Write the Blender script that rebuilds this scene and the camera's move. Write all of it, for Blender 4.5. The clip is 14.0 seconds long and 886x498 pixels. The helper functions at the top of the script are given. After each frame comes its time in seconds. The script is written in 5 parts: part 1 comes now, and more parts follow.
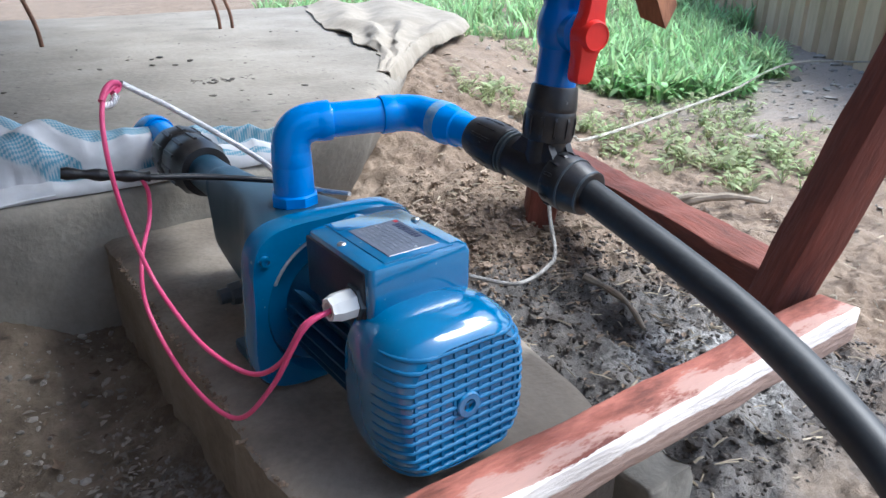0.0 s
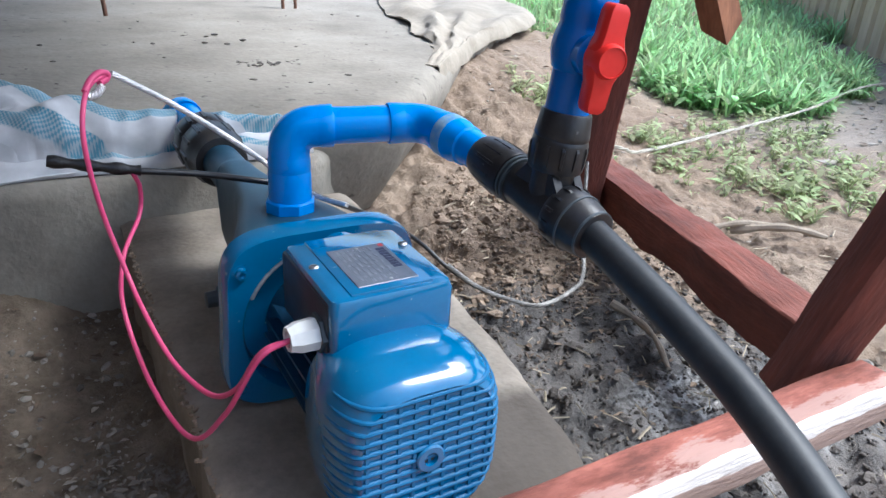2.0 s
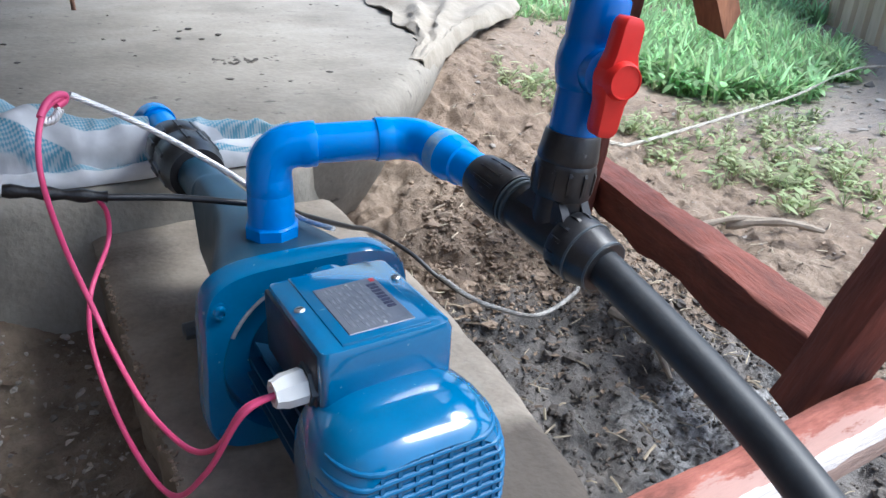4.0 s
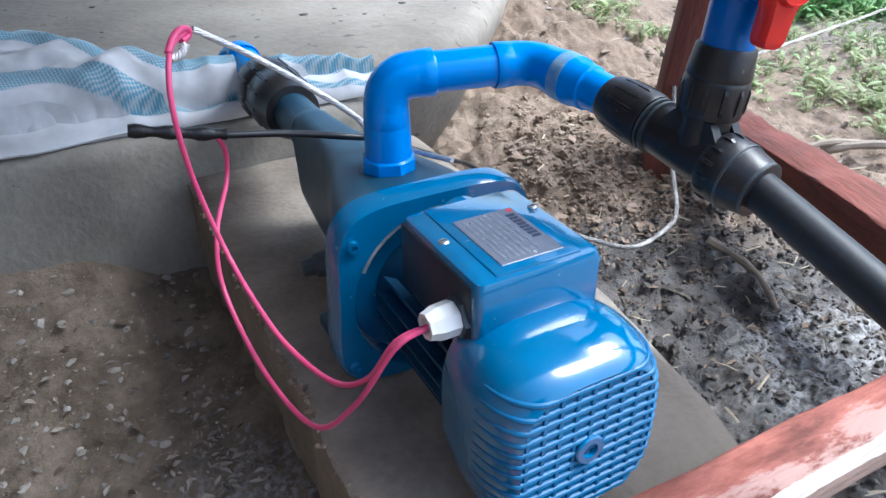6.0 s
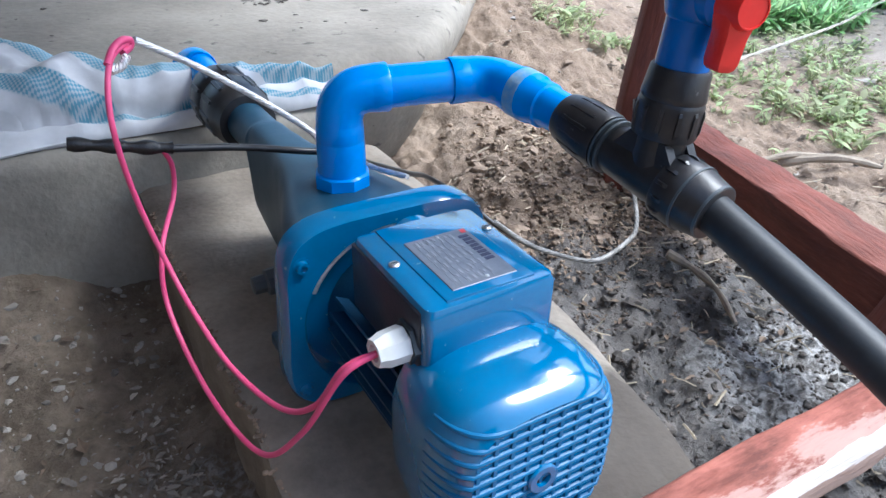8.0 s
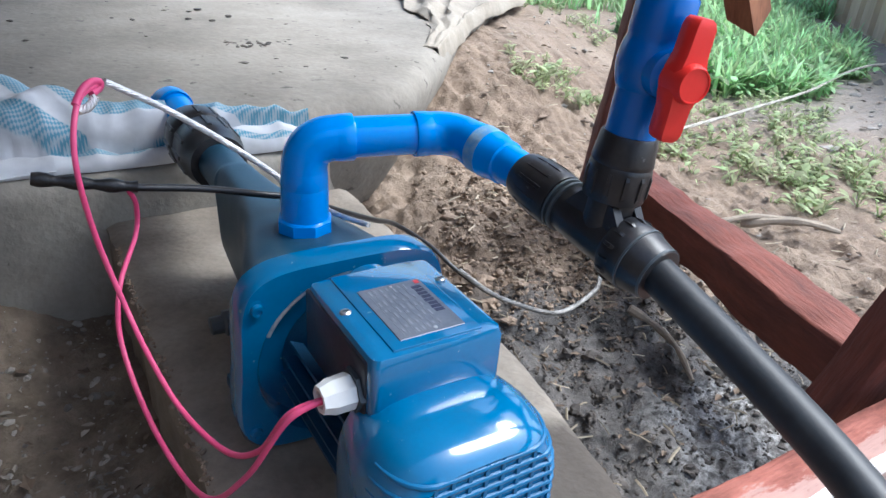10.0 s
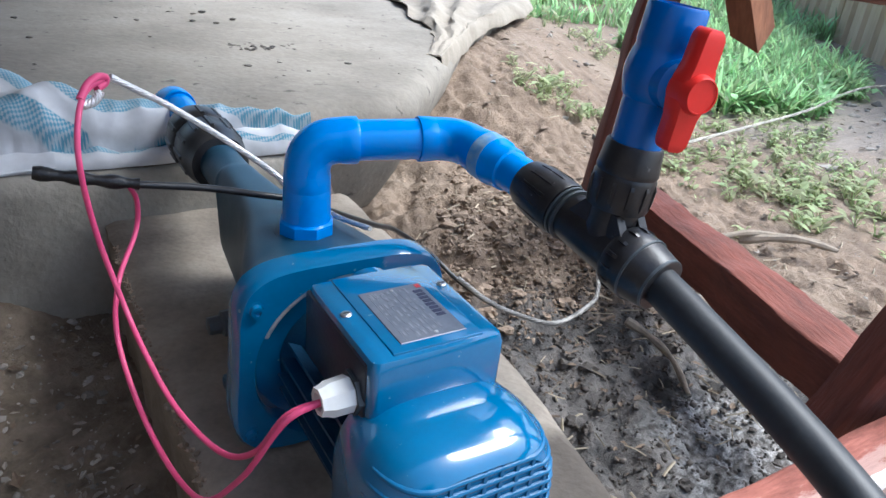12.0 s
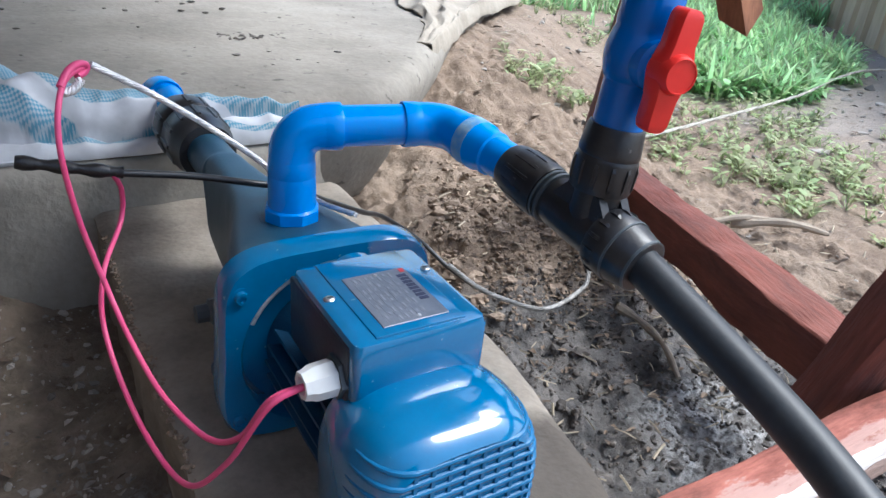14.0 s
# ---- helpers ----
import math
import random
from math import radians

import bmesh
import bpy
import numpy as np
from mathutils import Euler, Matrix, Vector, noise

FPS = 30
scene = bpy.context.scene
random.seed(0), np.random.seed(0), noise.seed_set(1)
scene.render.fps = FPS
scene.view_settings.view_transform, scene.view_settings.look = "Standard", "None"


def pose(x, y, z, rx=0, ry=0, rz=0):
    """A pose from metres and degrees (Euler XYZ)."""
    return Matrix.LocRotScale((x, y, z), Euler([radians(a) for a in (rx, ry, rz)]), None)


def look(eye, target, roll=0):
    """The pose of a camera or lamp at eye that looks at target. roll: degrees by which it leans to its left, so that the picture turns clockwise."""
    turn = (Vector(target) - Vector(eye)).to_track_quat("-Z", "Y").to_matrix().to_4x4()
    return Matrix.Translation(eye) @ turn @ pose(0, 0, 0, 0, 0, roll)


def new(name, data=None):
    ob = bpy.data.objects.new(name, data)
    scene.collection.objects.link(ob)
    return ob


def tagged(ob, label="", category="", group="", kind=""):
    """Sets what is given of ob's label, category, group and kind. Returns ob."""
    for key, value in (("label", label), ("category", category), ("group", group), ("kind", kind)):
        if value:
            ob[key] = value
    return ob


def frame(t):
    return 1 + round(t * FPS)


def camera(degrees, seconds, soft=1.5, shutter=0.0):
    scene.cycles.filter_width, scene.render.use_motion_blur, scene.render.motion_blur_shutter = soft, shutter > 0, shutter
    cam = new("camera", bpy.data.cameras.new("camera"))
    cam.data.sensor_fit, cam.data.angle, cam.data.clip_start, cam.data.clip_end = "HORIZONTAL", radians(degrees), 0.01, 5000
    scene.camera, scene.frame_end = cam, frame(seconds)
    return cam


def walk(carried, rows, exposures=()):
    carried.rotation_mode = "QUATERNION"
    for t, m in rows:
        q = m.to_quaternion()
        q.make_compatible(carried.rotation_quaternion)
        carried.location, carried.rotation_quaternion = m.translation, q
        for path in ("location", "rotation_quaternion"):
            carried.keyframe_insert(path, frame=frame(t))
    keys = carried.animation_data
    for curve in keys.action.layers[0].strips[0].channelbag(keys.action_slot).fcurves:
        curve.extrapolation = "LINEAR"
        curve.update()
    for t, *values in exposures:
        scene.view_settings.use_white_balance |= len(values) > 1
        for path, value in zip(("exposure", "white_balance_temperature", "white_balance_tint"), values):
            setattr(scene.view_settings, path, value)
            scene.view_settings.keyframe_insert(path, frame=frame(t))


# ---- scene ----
cam = camera(64.0, 14.0)
PATH = [
    (0, (-0.313, -0.399, 0.573), (0.76, 1.093, -0.217), 0.1),
    (0.5, (-0.288, -0.363, 0.578), (0.805, 1.098, -0.24), 4.7),
    (1, (-0.275, -0.356, 0.592), (0.853, 1.051, -0.271), 4.3),
    (1.5, (-0.241, -0.37, 0.581), (0.795, 1.125, -0.251), 3.6),
    (2, (-0.221, -0.377, 0.587), (0.705, 1.191, -0.237), 3.3),
    (2.5, (-0.216, -0.367, 0.6), (0.716, 1.211, -0.201), 1.6),
    (2.7, (-0.219, -0.356, 0.599), (0.734, 1.204, -0.212), 2.0),
    (4.8, (-0.189, -0.28, 0.604), (0.772, 1.205, -0.331), 3.7),
    (5, (-0.198, -0.267, 0.592), (0.796, 1.179, -0.369), 4.6),
    (5.5, (-0.231, -0.259, 0.584), (0.693, 1.19, -0.44), 0.1),
    (6, (-0.257, -0.27, 0.588), (0.548, 1.251, -0.432), -0.6),
    (6.5, (-0.253, -0.258, 0.578), (0.509, 1.243, -0.502), 0.1),
    (7, (-0.251, -0.258, 0.581), (0.532, 1.234, -0.496), 0.6),
    (7.5, (-0.244, -0.261, 0.588), (0.599, 1.223, -0.455), 1.3),
    (8, (-0.237, -0.259, 0.592), (0.65, 1.223, -0.417), 1.1),
    (8.5, (-0.232, -0.261, 0.59), (0.654, 1.221, -0.42), 2.4),
    (9, (-0.225, -0.268, 0.599), (0.708, 1.21, -0.372), 3.2),
    (9.2, (-0.223, -0.274, 0.604), (0.731, 1.204, -0.346), 3.2),
    (11.3, (-0.229, -0.276, 0.602), (0.723, 1.255, -0.264), 6.4),
    (11.5, (-0.229, -0.273, 0.597), (0.735, 1.243, -0.283), 6.5),
    (12, (-0.229, -0.273, 0.599), (0.751, 1.236, -0.274), 6.0),
    (12.5, (-0.224, -0.276, 0.601), (0.751, 1.232, -0.28), 5.6),
    (13, (-0.222, -0.278, 0.599), (0.755, 1.219, -0.298), 5.4),
    (13.5, (-0.222, -0.28, 0.597), (0.759, 1.217, -0.296), 5.3),
    (14, (-0.221, -0.281, 0.596), (0.762, 1.212, -0.301), 5.5),
]
walk(cam, [(t, look(eye, target, roll)) for t, eye, target, roll in PATH], [(0, 1.1, 5650, 6), (2.5, 1.12, 5620, 6), (5, 1.1, 5550, 6), (6.5, 1.38, 5420, 6), (8, 1.3, 5460, 6), (9.2, 1.2, 5550, 6), (11.5, 1.1, 5650, 6), (14, 1.1, 5650, 6)])

# ---- light ----
world = bpy.data.worlds.new("world")
scene.world = world
world.use_nodes = True
wn = world.node_tree.nodes
sky = wn.new("ShaderNodeTexSky")
sky.sky_type, sky.sun_disc = "NISHITA", False
sky.sun_elevation, sky.sun_rotation = radians(56), radians(110)
sky.air_density, sky.dust_density, sky.ozone_density = 1.0, 4.0, 1.0
world.node_tree.links.new(sky.outputs[0], wn["Background"].inputs[0])
wn["Background"].inputs[1].default_value = 0.15
sun = new("sun", bpy.data.lights.new("sun", "SUN"))
sun.data.energy, sun.data.angle, sun.data.color = 2.7, radians(32), (1.0, 0.98, 0.95)
sun.matrix_world = look((3.0, -1.1, 4.8), (0, 0, 0))


# ---- materials ----
def material(name, base, rough=0.6, metal=0.0, spots=None, scale=20.0, fine=200.0, amount=0.5, bump=0.2, grain=0.15, stretch=(1, 1, 1), coat=0.0, dist=0.002, spread=(0.42, 0.62), specks=None, speck_scale=26, speck_at=0.685):
    """A surface of one colour, with blotches of a second, a fine grain and a relief."""
    m = bpy.data.materials.new(name)
    m.use_nodes = True
    n, l = m.node_tree.nodes, m.node_tree.links
    p = n["Principled BSDF"]
    tc, mp = n.new("ShaderNodeTexCoord"), n.new("ShaderNodeMapping")
    mp.inputs["Scale"].default_value = stretch
    l.new(tc.outputs["Object"], mp.inputs[0])
    big, small = n.new("ShaderNodeTexNoise"), n.new("ShaderNodeTexNoise")
    big.inputs["Scale"].default_value, big.inputs["Detail"].default_value = scale, 8
    big.inputs["Roughness"].default_value = 0.65
    small.inputs["Scale"].default_value, small.inputs["Detail"].default_value = fine, 4
    l.new(mp.outputs[0], big.inputs[0]), l.new(mp.outputs[0], small.inputs[0])
    ramp = n.new("ShaderNodeValToRGB")
    ramp.color_ramp.elements[0].position, ramp.color_ramp.elements[1].position = spread
    l.new(big.outputs[0], ramp.inputs[0])
    mul = n.new("ShaderNodeMath")
    mul.operation = "MULTIPLY"
    mul.inputs[1].default_value = amount
    l.new(ramp.outputs[0], mul.inputs[0])
    mix = n.new("ShaderNodeMix")
    mix.data_type = "RGBA"
    second = spots or tuple(c * 0.6 for c in base)
    mix.inputs[6].default_value, mix.inputs[7].default_value = (*base, 1), (*second, 1)
    l.new(mul.outputs[0], mix.inputs[0])
    hsv = n.new("ShaderNodeHueSaturation")
    mr = n.new("ShaderNodeMapRange")
    mr.inputs[3].default_value, mr.inputs[4].default_value = 1 - grain, 1 + grain
    l.new(small.outputs[0], mr.inputs[0]), l.new(mr.outputs[0], hsv.inputs["Value"])
    l.new(mix.outputs[2], hsv.inputs["Color"])
    last = hsv.outputs[0]
    if specks:
        sn, sr, sm = n.new("ShaderNodeTexNoise"), n.new("ShaderNodeMapRange"), n.new("ShaderNodeMix")
        sn.inputs["Scale"].default_value, sn.inputs["Detail"].default_value, sn.inputs["Roughness"].default_value = speck_scale, 5, 0.6
        l.new(mp.outputs[0], sn.inputs[0])
        sr.inputs[1].default_value, sr.inputs[2].default_value, sr.inputs[4].default_value = speck_at, speck_at + 0.03, 0.8
        l.new(sn.outputs[0], sr.inputs[0])
        sm.data_type = "RGBA"
        l.new(sr.outputs[0], sm.inputs[0]), l.new(last, sm.inputs[6])
        sm.inputs[7].default_value = (*specks, 1)
        last = sm.outputs[2]
    l.new(last, p.inputs["Base Color"])
    p.inputs["Metallic"].default_value = metal
    rr = n.new("ShaderNodeMapRange")
    rr.inputs[3].default_value, rr.inputs[4].default_value = max(rough - 0.1, 0.02), min(rough + 0.12, 1)
    l.new(big.outputs[0], rr.inputs[0]), l.new(rr.outputs[0], p.inputs["Roughness"])
    if coat:
        p.inputs["Coat Weight"].default_value, p.inputs["Coat Roughness"].default_value = coat, 0.04
    if bump:
        add = n.new("ShaderNodeMath")
        add.operation = "ADD"
        l.new(big.outputs[0], add.inputs[0]), l.new(small.outputs[0], add.inputs[1])
        b = n.new("ShaderNodeBump")
        b.inputs["Strength"].default_value, b.inputs["Distance"].default_value = bump, dist
        l.new(add.outputs[0], b.inputs["Height"]), l.new(b.outputs[0], p.inputs["Normal"])
    return m


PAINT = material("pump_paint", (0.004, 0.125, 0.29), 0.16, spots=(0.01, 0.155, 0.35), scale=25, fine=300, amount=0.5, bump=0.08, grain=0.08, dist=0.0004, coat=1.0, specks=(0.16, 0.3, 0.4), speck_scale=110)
GRILLE = material("grille_paint", (0.004, 0.115, 0.27), 0.42, spots=(0.01, 0.14, 0.31), scale=25, fine=300, amount=0.5, bump=0.1, grain=0.1, dist=0.0004)
# Pump paint made rougher and darkened, with the shade put into its colour
PAINT_SHADED = material("shaded_cast_paint", (0.004, 0.04, 0.095), 0.42, spots=(0.01, 0.06, 0.12), scale=30, fine=420, amount=0.6, bump=0.35, grain=0.12, dist=0.0012)
DUSTY = material("dusty_paint", (0.006, 0.05, 0.095), 0.42, specks=(0.16, 0.2, 0.23), speck_scale=150, spots=(0.03, 0.075, 0.11), scale=45, fine=500, amount=0.6, bump=0.3, grain=0.2, dist=0.001)
PVC = material("blue_pvc", (0.002, 0.25, 0.8), 0.22, spots=(0.0, 0.28, 0.84), scale=12, fine=160, amount=0.4, bump=0.04, grain=0.05, dist=0.0005)
PVC_DEEP = material("deep_blue_pvc", (0.0, 0.115, 0.46), 0.2, spots=(0.0, 0.14, 0.5), scale=12, fine=160, amount=0.4, bump=0.04, grain=0.05, dist=0.0005)
GLUE = material("old_glue", (0.1, 0.32, 0.62), 0.5, spots=(0.3, 0.42, 0.52), scale=70, amount=0.8, bump=0.3)
BLACK = material("black_plastic", (0.012, 0.012, 0.014), 0.36, specks=(0.11, 0.11, 0.115), speck_scale=90, speck_at=0.69, spots=(0.03, 0.03, 0.032), scale=40, fine=300, amount=0.6, bump=0.15, grain=0.3, dist=0.0008)
PIPE_BLACK = material("black_pipe", (0.011, 0.014, 0.018), 0.5, spots=(0.03, 0.035, 0.04), scale=16, fine=220, amount=0.6, bump=0.1, grain=0.3, dist=0.0006)
TAPE = material("black_tape", (0.01, 0.01, 0.011), 0.4, scale=60, bump=0.5, dist=0.002)
RED = material("red_plastic", (0.72, 0.02, 0.015), 0.38, spots=(0.78, 0.04, 0.03), scale=20, amount=0.5, bump=0.05, grain=0.05)
PINK = material("pink_wire", (0.74, 0.075, 0.21), 0.4, spots=(0.82, 0.12, 0.26), scale=30, amount=0.5, bump=0.05, grain=0.06)
SILVER = material("bare_aluminium", (0.75, 0.74, 0.72), 0.4, 0.4, spots=(0.45, 0.44, 0.43), scale=120, amount=0.6, bump=0.4, grain=0.2)
OLDWIRE = material("dull_aluminium", (0.45, 0.42, 0.36), 0.55, 0.15, spots=(0.22, 0.2, 0.17), scale=60, amount=0.6, bump=0.4, grain=0.2)
WHITE_PLASTIC = material("white_plastic", (0.72, 0.73, 0.72), 0.35, spots=(0.6, 0.6, 0.58), scale=50, amount=0.5, bump=0.05, grain=0.05)
GREY_PLASTIC = material("grey_plastic", (0.06, 0.075, 0.085), 0.45, scale=40, bump=0.1)
# Near-black navy that stands for shade on the terminal box's left side
SIDE_SHADE = material("box_side_shade", (0.008, 0.012, 0.024), 0.4, spots=(0.02, 0.026, 0.04), scale=40, amount=0.5, bump=0.12)
STEEL = material("zinc_steel", (0.6, 0.6, 0.58), 0.3, 0.9, scale=90, amount=0.5, bump=0.2)
WORN = material("scraped_metal", (0.45, 0.5, 0.55), 0.45, 0.5, spots=(0.05, 0.16, 0.26), scale=60, amount=0.9, bump=0.2)
PLATE = material("aluminium_plate", (0.2, 0.217, 0.25), 0.36, 0.45, spots=(0.14, 0.155, 0.185), scale=60, amount=0.6, bump=0.08, grain=0.1)
INK = material("dark_ink", (0.03, 0.035, 0.08), 0.5, scale=80, bump=0)
FAINT = material("faint_ink", (0.27, 0.285, 0.32), 0.5, scale=80, bump=0)
REDINK = material("red_ink", (0.6, 0.05, 0.06), 0.5, scale=80, bump=0)
HOLE = material("dark_hole", (0.01, 0.015, 0.02), 0.6, scale=80, bump=0)
CONCRETE = material("concrete", (0.29, 0.268, 0.228), 0.88, specks=(0.09, 0.08, 0.068), spots=(0.155, 0.138, 0.112), scale=6, fine=90, amount=0.75, bump=0.5, grain=0.16, dist=0.004, spread=(0.35, 0.7))
SLAB_TOP = material("slab_concrete", (0.265, 0.24, 0.202), 0.88, specks=(0.07, 0.062, 0.052), spots=(0.145, 0.128, 0.105), scale=3.2, fine=70, amount=0.8, bump=0.5, grain=0.2, dist=0.004, spread=(0.36, 0.68), speck_scale=24, speck_at=0.652)
GREYWIRE = material("grey_wire", (0.3, 0.29, 0.27), 0.5, 0.3, spots=(0.08, 0.075, 0.07), scale=45, amount=0.8, bump=0.4, grain=0.25)
PLINTH = material("plinth_concrete", (0.285, 0.245, 0.197), 0.85, spots=(0.15, 0.12, 0.092), scale=9, fine=120, amount=0.8, bump=0.5, grain=0.2, dist=0.003, spread=(0.38, 0.68))
TIMBER = material("red_timber", (0.19, 0.05, 0.03), 0.78, spots=(0.075, 0.026, 0.019), scale=30, fine=150, amount=0.85, bump=0.8, grain=0.35, stretch=(1, 1, 0.2), dist=0.003, spread=(0.36, 0.7), specks=(0.05, 0.02, 0.015), speck_scale=30)
STUDWOOD = material("brown_timber", (0.3, 0.125, 0.06), 0.75, spots=(0.16, 0.06, 0.03), scale=25, fine=150, amount=0.8, bump=0.7, grain=0.3, stretch=(1, 1, 0.2), dist=0.002)
RUST = material("rusty_iron", (0.16, 0.08, 0.05), 0.8, spots=(0.08, 0.04, 0.03), scale=60, bump=0.6, grain=0.3)
# Dark surface for the added walls that hold back side light
BLOCKER = material("light_blocker", (0.15, 0.128, 0.105), 0.9, spots=(0.09, 0.076, 0.063), scale=4, fine=60, amount=0.8, bump=0.5, dist=0.004)
ROOFING = material("sooty_roof_sheet", (0.55, 0.5, 0.43), 0.6, 0.0, spots=(0.4, 0.35, 0.29), scale=3, fine=40, amount=0.8, bump=0.15)
SHEET = material("weathered_sheet", (0.56, 0.41, 0.25), 0.7, 0.0, spots=(0.4, 0.28, 0.16), scale=3, fine=40, amount=0.8, bump=0.15, stretch=(1, 1, 0.3))
PAPER = material("old_paper_sack", (0.29, 0.255, 0.205), 0.9, spots=(0.2, 0.172, 0.135), scale=9, fine=80, amount=0.6, bump=0.5, dist=0.004)
LEAF = material("dead_leaf", (0.2, 0.145, 0.1), 0.85, spots=(0.1, 0.07, 0.05), scale=30, bump=0.4)
HUSK = material("pale_husk", (0.36, 0.32, 0.265), 0.85, spots=(0.2, 0.172, 0.14), scale=30, bump=0.4)
STRAW = material("pale_straw", (0.42, 0.36, 0.26), 0.8, spots=(0.27, 0.21, 0.14), scale=40, bump=0.2)
TWIG = material("grey_twig", (0.3, 0.25, 0.19), 0.85, spots=(0.16, 0.13, 0.1), scale=40, bump=0.6)


def random_tint(m, low=0.7, high=1.3, island=True, hue=0.0):
    """Vary a material from piece to piece."""
    n, l = m.node_tree.nodes, m.node_tree.links
    p = n["Principled BSDF"]
    src = p.inputs["Base Color"].links[0].from_socket
    geo = n.new("ShaderNodeNewGeometry") if island else n.new("ShaderNodeObjectInfo")
    mr, hsv = n.new("ShaderNodeMapRange"), n.new("ShaderNodeHueSaturation")
    mr.inputs[3].default_value, mr.inputs[4].default_value = low, high
    l.new(geo.outputs["Random Per Island" if island else "Random"], mr.inputs[0])
    l.new(mr.outputs[0], hsv.inputs["Value"]), l.new(src, hsv.inputs["Color"])
    if hue:
        hr = n.new("ShaderNodeMapRange")
        hr.inputs[3].default_value, hr.inputs[4].default_value = 0.5 - hue, 0.5 + hue
        l.new(geo.outputs["Random Per Island" if island else "Random"], hr.inputs[0])
        l.new(hr.outputs[0], hsv.inputs["Hue"])
    l.new(hsv.outputs[0], p.inputs["Base Color"])
    return m


random_tint(HUSK, 0.45, 1.3), random_tint(LEAF, 0.35, 1.25), random_tint(STRAW, 0.4, 1.3)
GRASS = random_tint(material("grass_blade", (0.31, 0.48, 0.22), 0.5, spots=(0.39, 0.51, 0.29), scale=8, bump=0, grain=0.1), 0.55, 1.6, hue=0.03)
WEED = random_tint(material("dry_weed", (0.31, 0.37, 0.18), 0.6, spots=(0.42, 0.41, 0.26), scale=8, bump=0, grain=0.1), 0.6, 1.5, hue=0.03)


def let_light_through(m, share):
    """Thin leaves pass part of the light."""
    n, l = m.node_tree.nodes, m.node_tree.links
    p = n["Principled BSDF"]
    tr, mx = n.new("ShaderNodeBsdfTranslucent"), n.new("ShaderNodeMixShader")
    mx.inputs[0].default_value = share
    l.new(p.inputs["Base Color"].links[0].from_socket, tr.inputs[0])
    l.new(p.outputs[0], mx.inputs[1]), l.new(tr.outputs[0], mx.inputs[2])
    l.new(mx.outputs[0], n["Material Output"].inputs[0])


let_light_through(GRASS, 0.6), let_light_through(WEED, 0.5)
CLOD = random_tint(material("soil_clod", (0.31, 0.235, 0.17), 0.92, spots=(0.17, 0.12, 0.085), scale=40, fine=200, amount=0.7, bump=0.6, dist=0.003), 0.75, 1.15)
MUDCLOD = random_tint(material("mud_clod", (0.092, 0.078, 0.066), 0.8, spots=(0.04, 0.034, 0.029), scale=40, fine=200, amount=0.8, bump=0.6, dist=0.003), 0.6, 1.35)
PEBBLE = random_tint(material("pebble", (0.34, 0.31, 0.27), 0.85, spots=(0.2, 0.18, 0.15), scale=50, bump=0.4), 0.6, 1.3)


def node_math(n, l, op, a, b):
    node = n.new("ShaderNodeMath")
    node.operation = op
    for i, v in enumerate((a, b)):
        if isinstance(v, (int, float)):
            node.inputs[i].default_value = v
        else:
            l.new(v, node.inputs[i])
    return node.outputs[0]


def blob(n, l, pos, centre, radius, ragged):
    """1 inside a ragged round patch of the ground, 0 outside."""
    sub = n.new("ShaderNodeVectorMath")
    sub.operation = "SUBTRACT"
    l.new(pos, sub.inputs[0])
    sub.inputs[1].default_value = centre
    div = n.new("ShaderNodeVectorMath")
    div.operation = "DIVIDE"
    l.new(sub.outputs[0], div.inputs[0])
    div.inputs[1].default_value = (radius[0], radius[1], 100)
    ln = n.new("ShaderNodeVectorMath")
    ln.operation = "LENGTH"
    l.new(div.outputs[0], ln.inputs[0])
    d = node_math(n, l, "ADD", ln.outputs["Value"], node_math(n, l, "MULTIPLY", node_math(n, l, "SUBTRACT", ragged, 0.5), 1.6))
    mr = n.new("ShaderNodeMapRange")
    mr.inputs[1].default_value, mr.inputs[2].default_value = 1.15, 0.8
    l.new(d, mr.inputs[0])
    return mr.outputs[0]


def shaded_patch(m, centre, radius, colour):
    """A ragged patch of shade painted into a surface's colour."""
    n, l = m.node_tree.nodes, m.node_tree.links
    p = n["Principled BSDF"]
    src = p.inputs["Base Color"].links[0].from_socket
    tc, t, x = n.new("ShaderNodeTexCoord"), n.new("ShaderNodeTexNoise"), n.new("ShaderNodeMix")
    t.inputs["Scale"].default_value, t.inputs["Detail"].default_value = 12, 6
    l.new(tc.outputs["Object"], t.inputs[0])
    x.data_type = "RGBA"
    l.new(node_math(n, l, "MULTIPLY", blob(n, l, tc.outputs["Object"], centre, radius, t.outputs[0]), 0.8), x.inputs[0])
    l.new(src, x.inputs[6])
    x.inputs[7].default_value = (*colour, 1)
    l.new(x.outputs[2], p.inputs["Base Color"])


# Shadow between beam and fan cover, painted dark on the plinth
shaded_patch(PLINTH, (0.15, -0.01, 0), (0.13, 0.15), (0.04, 0.031, 0.024))


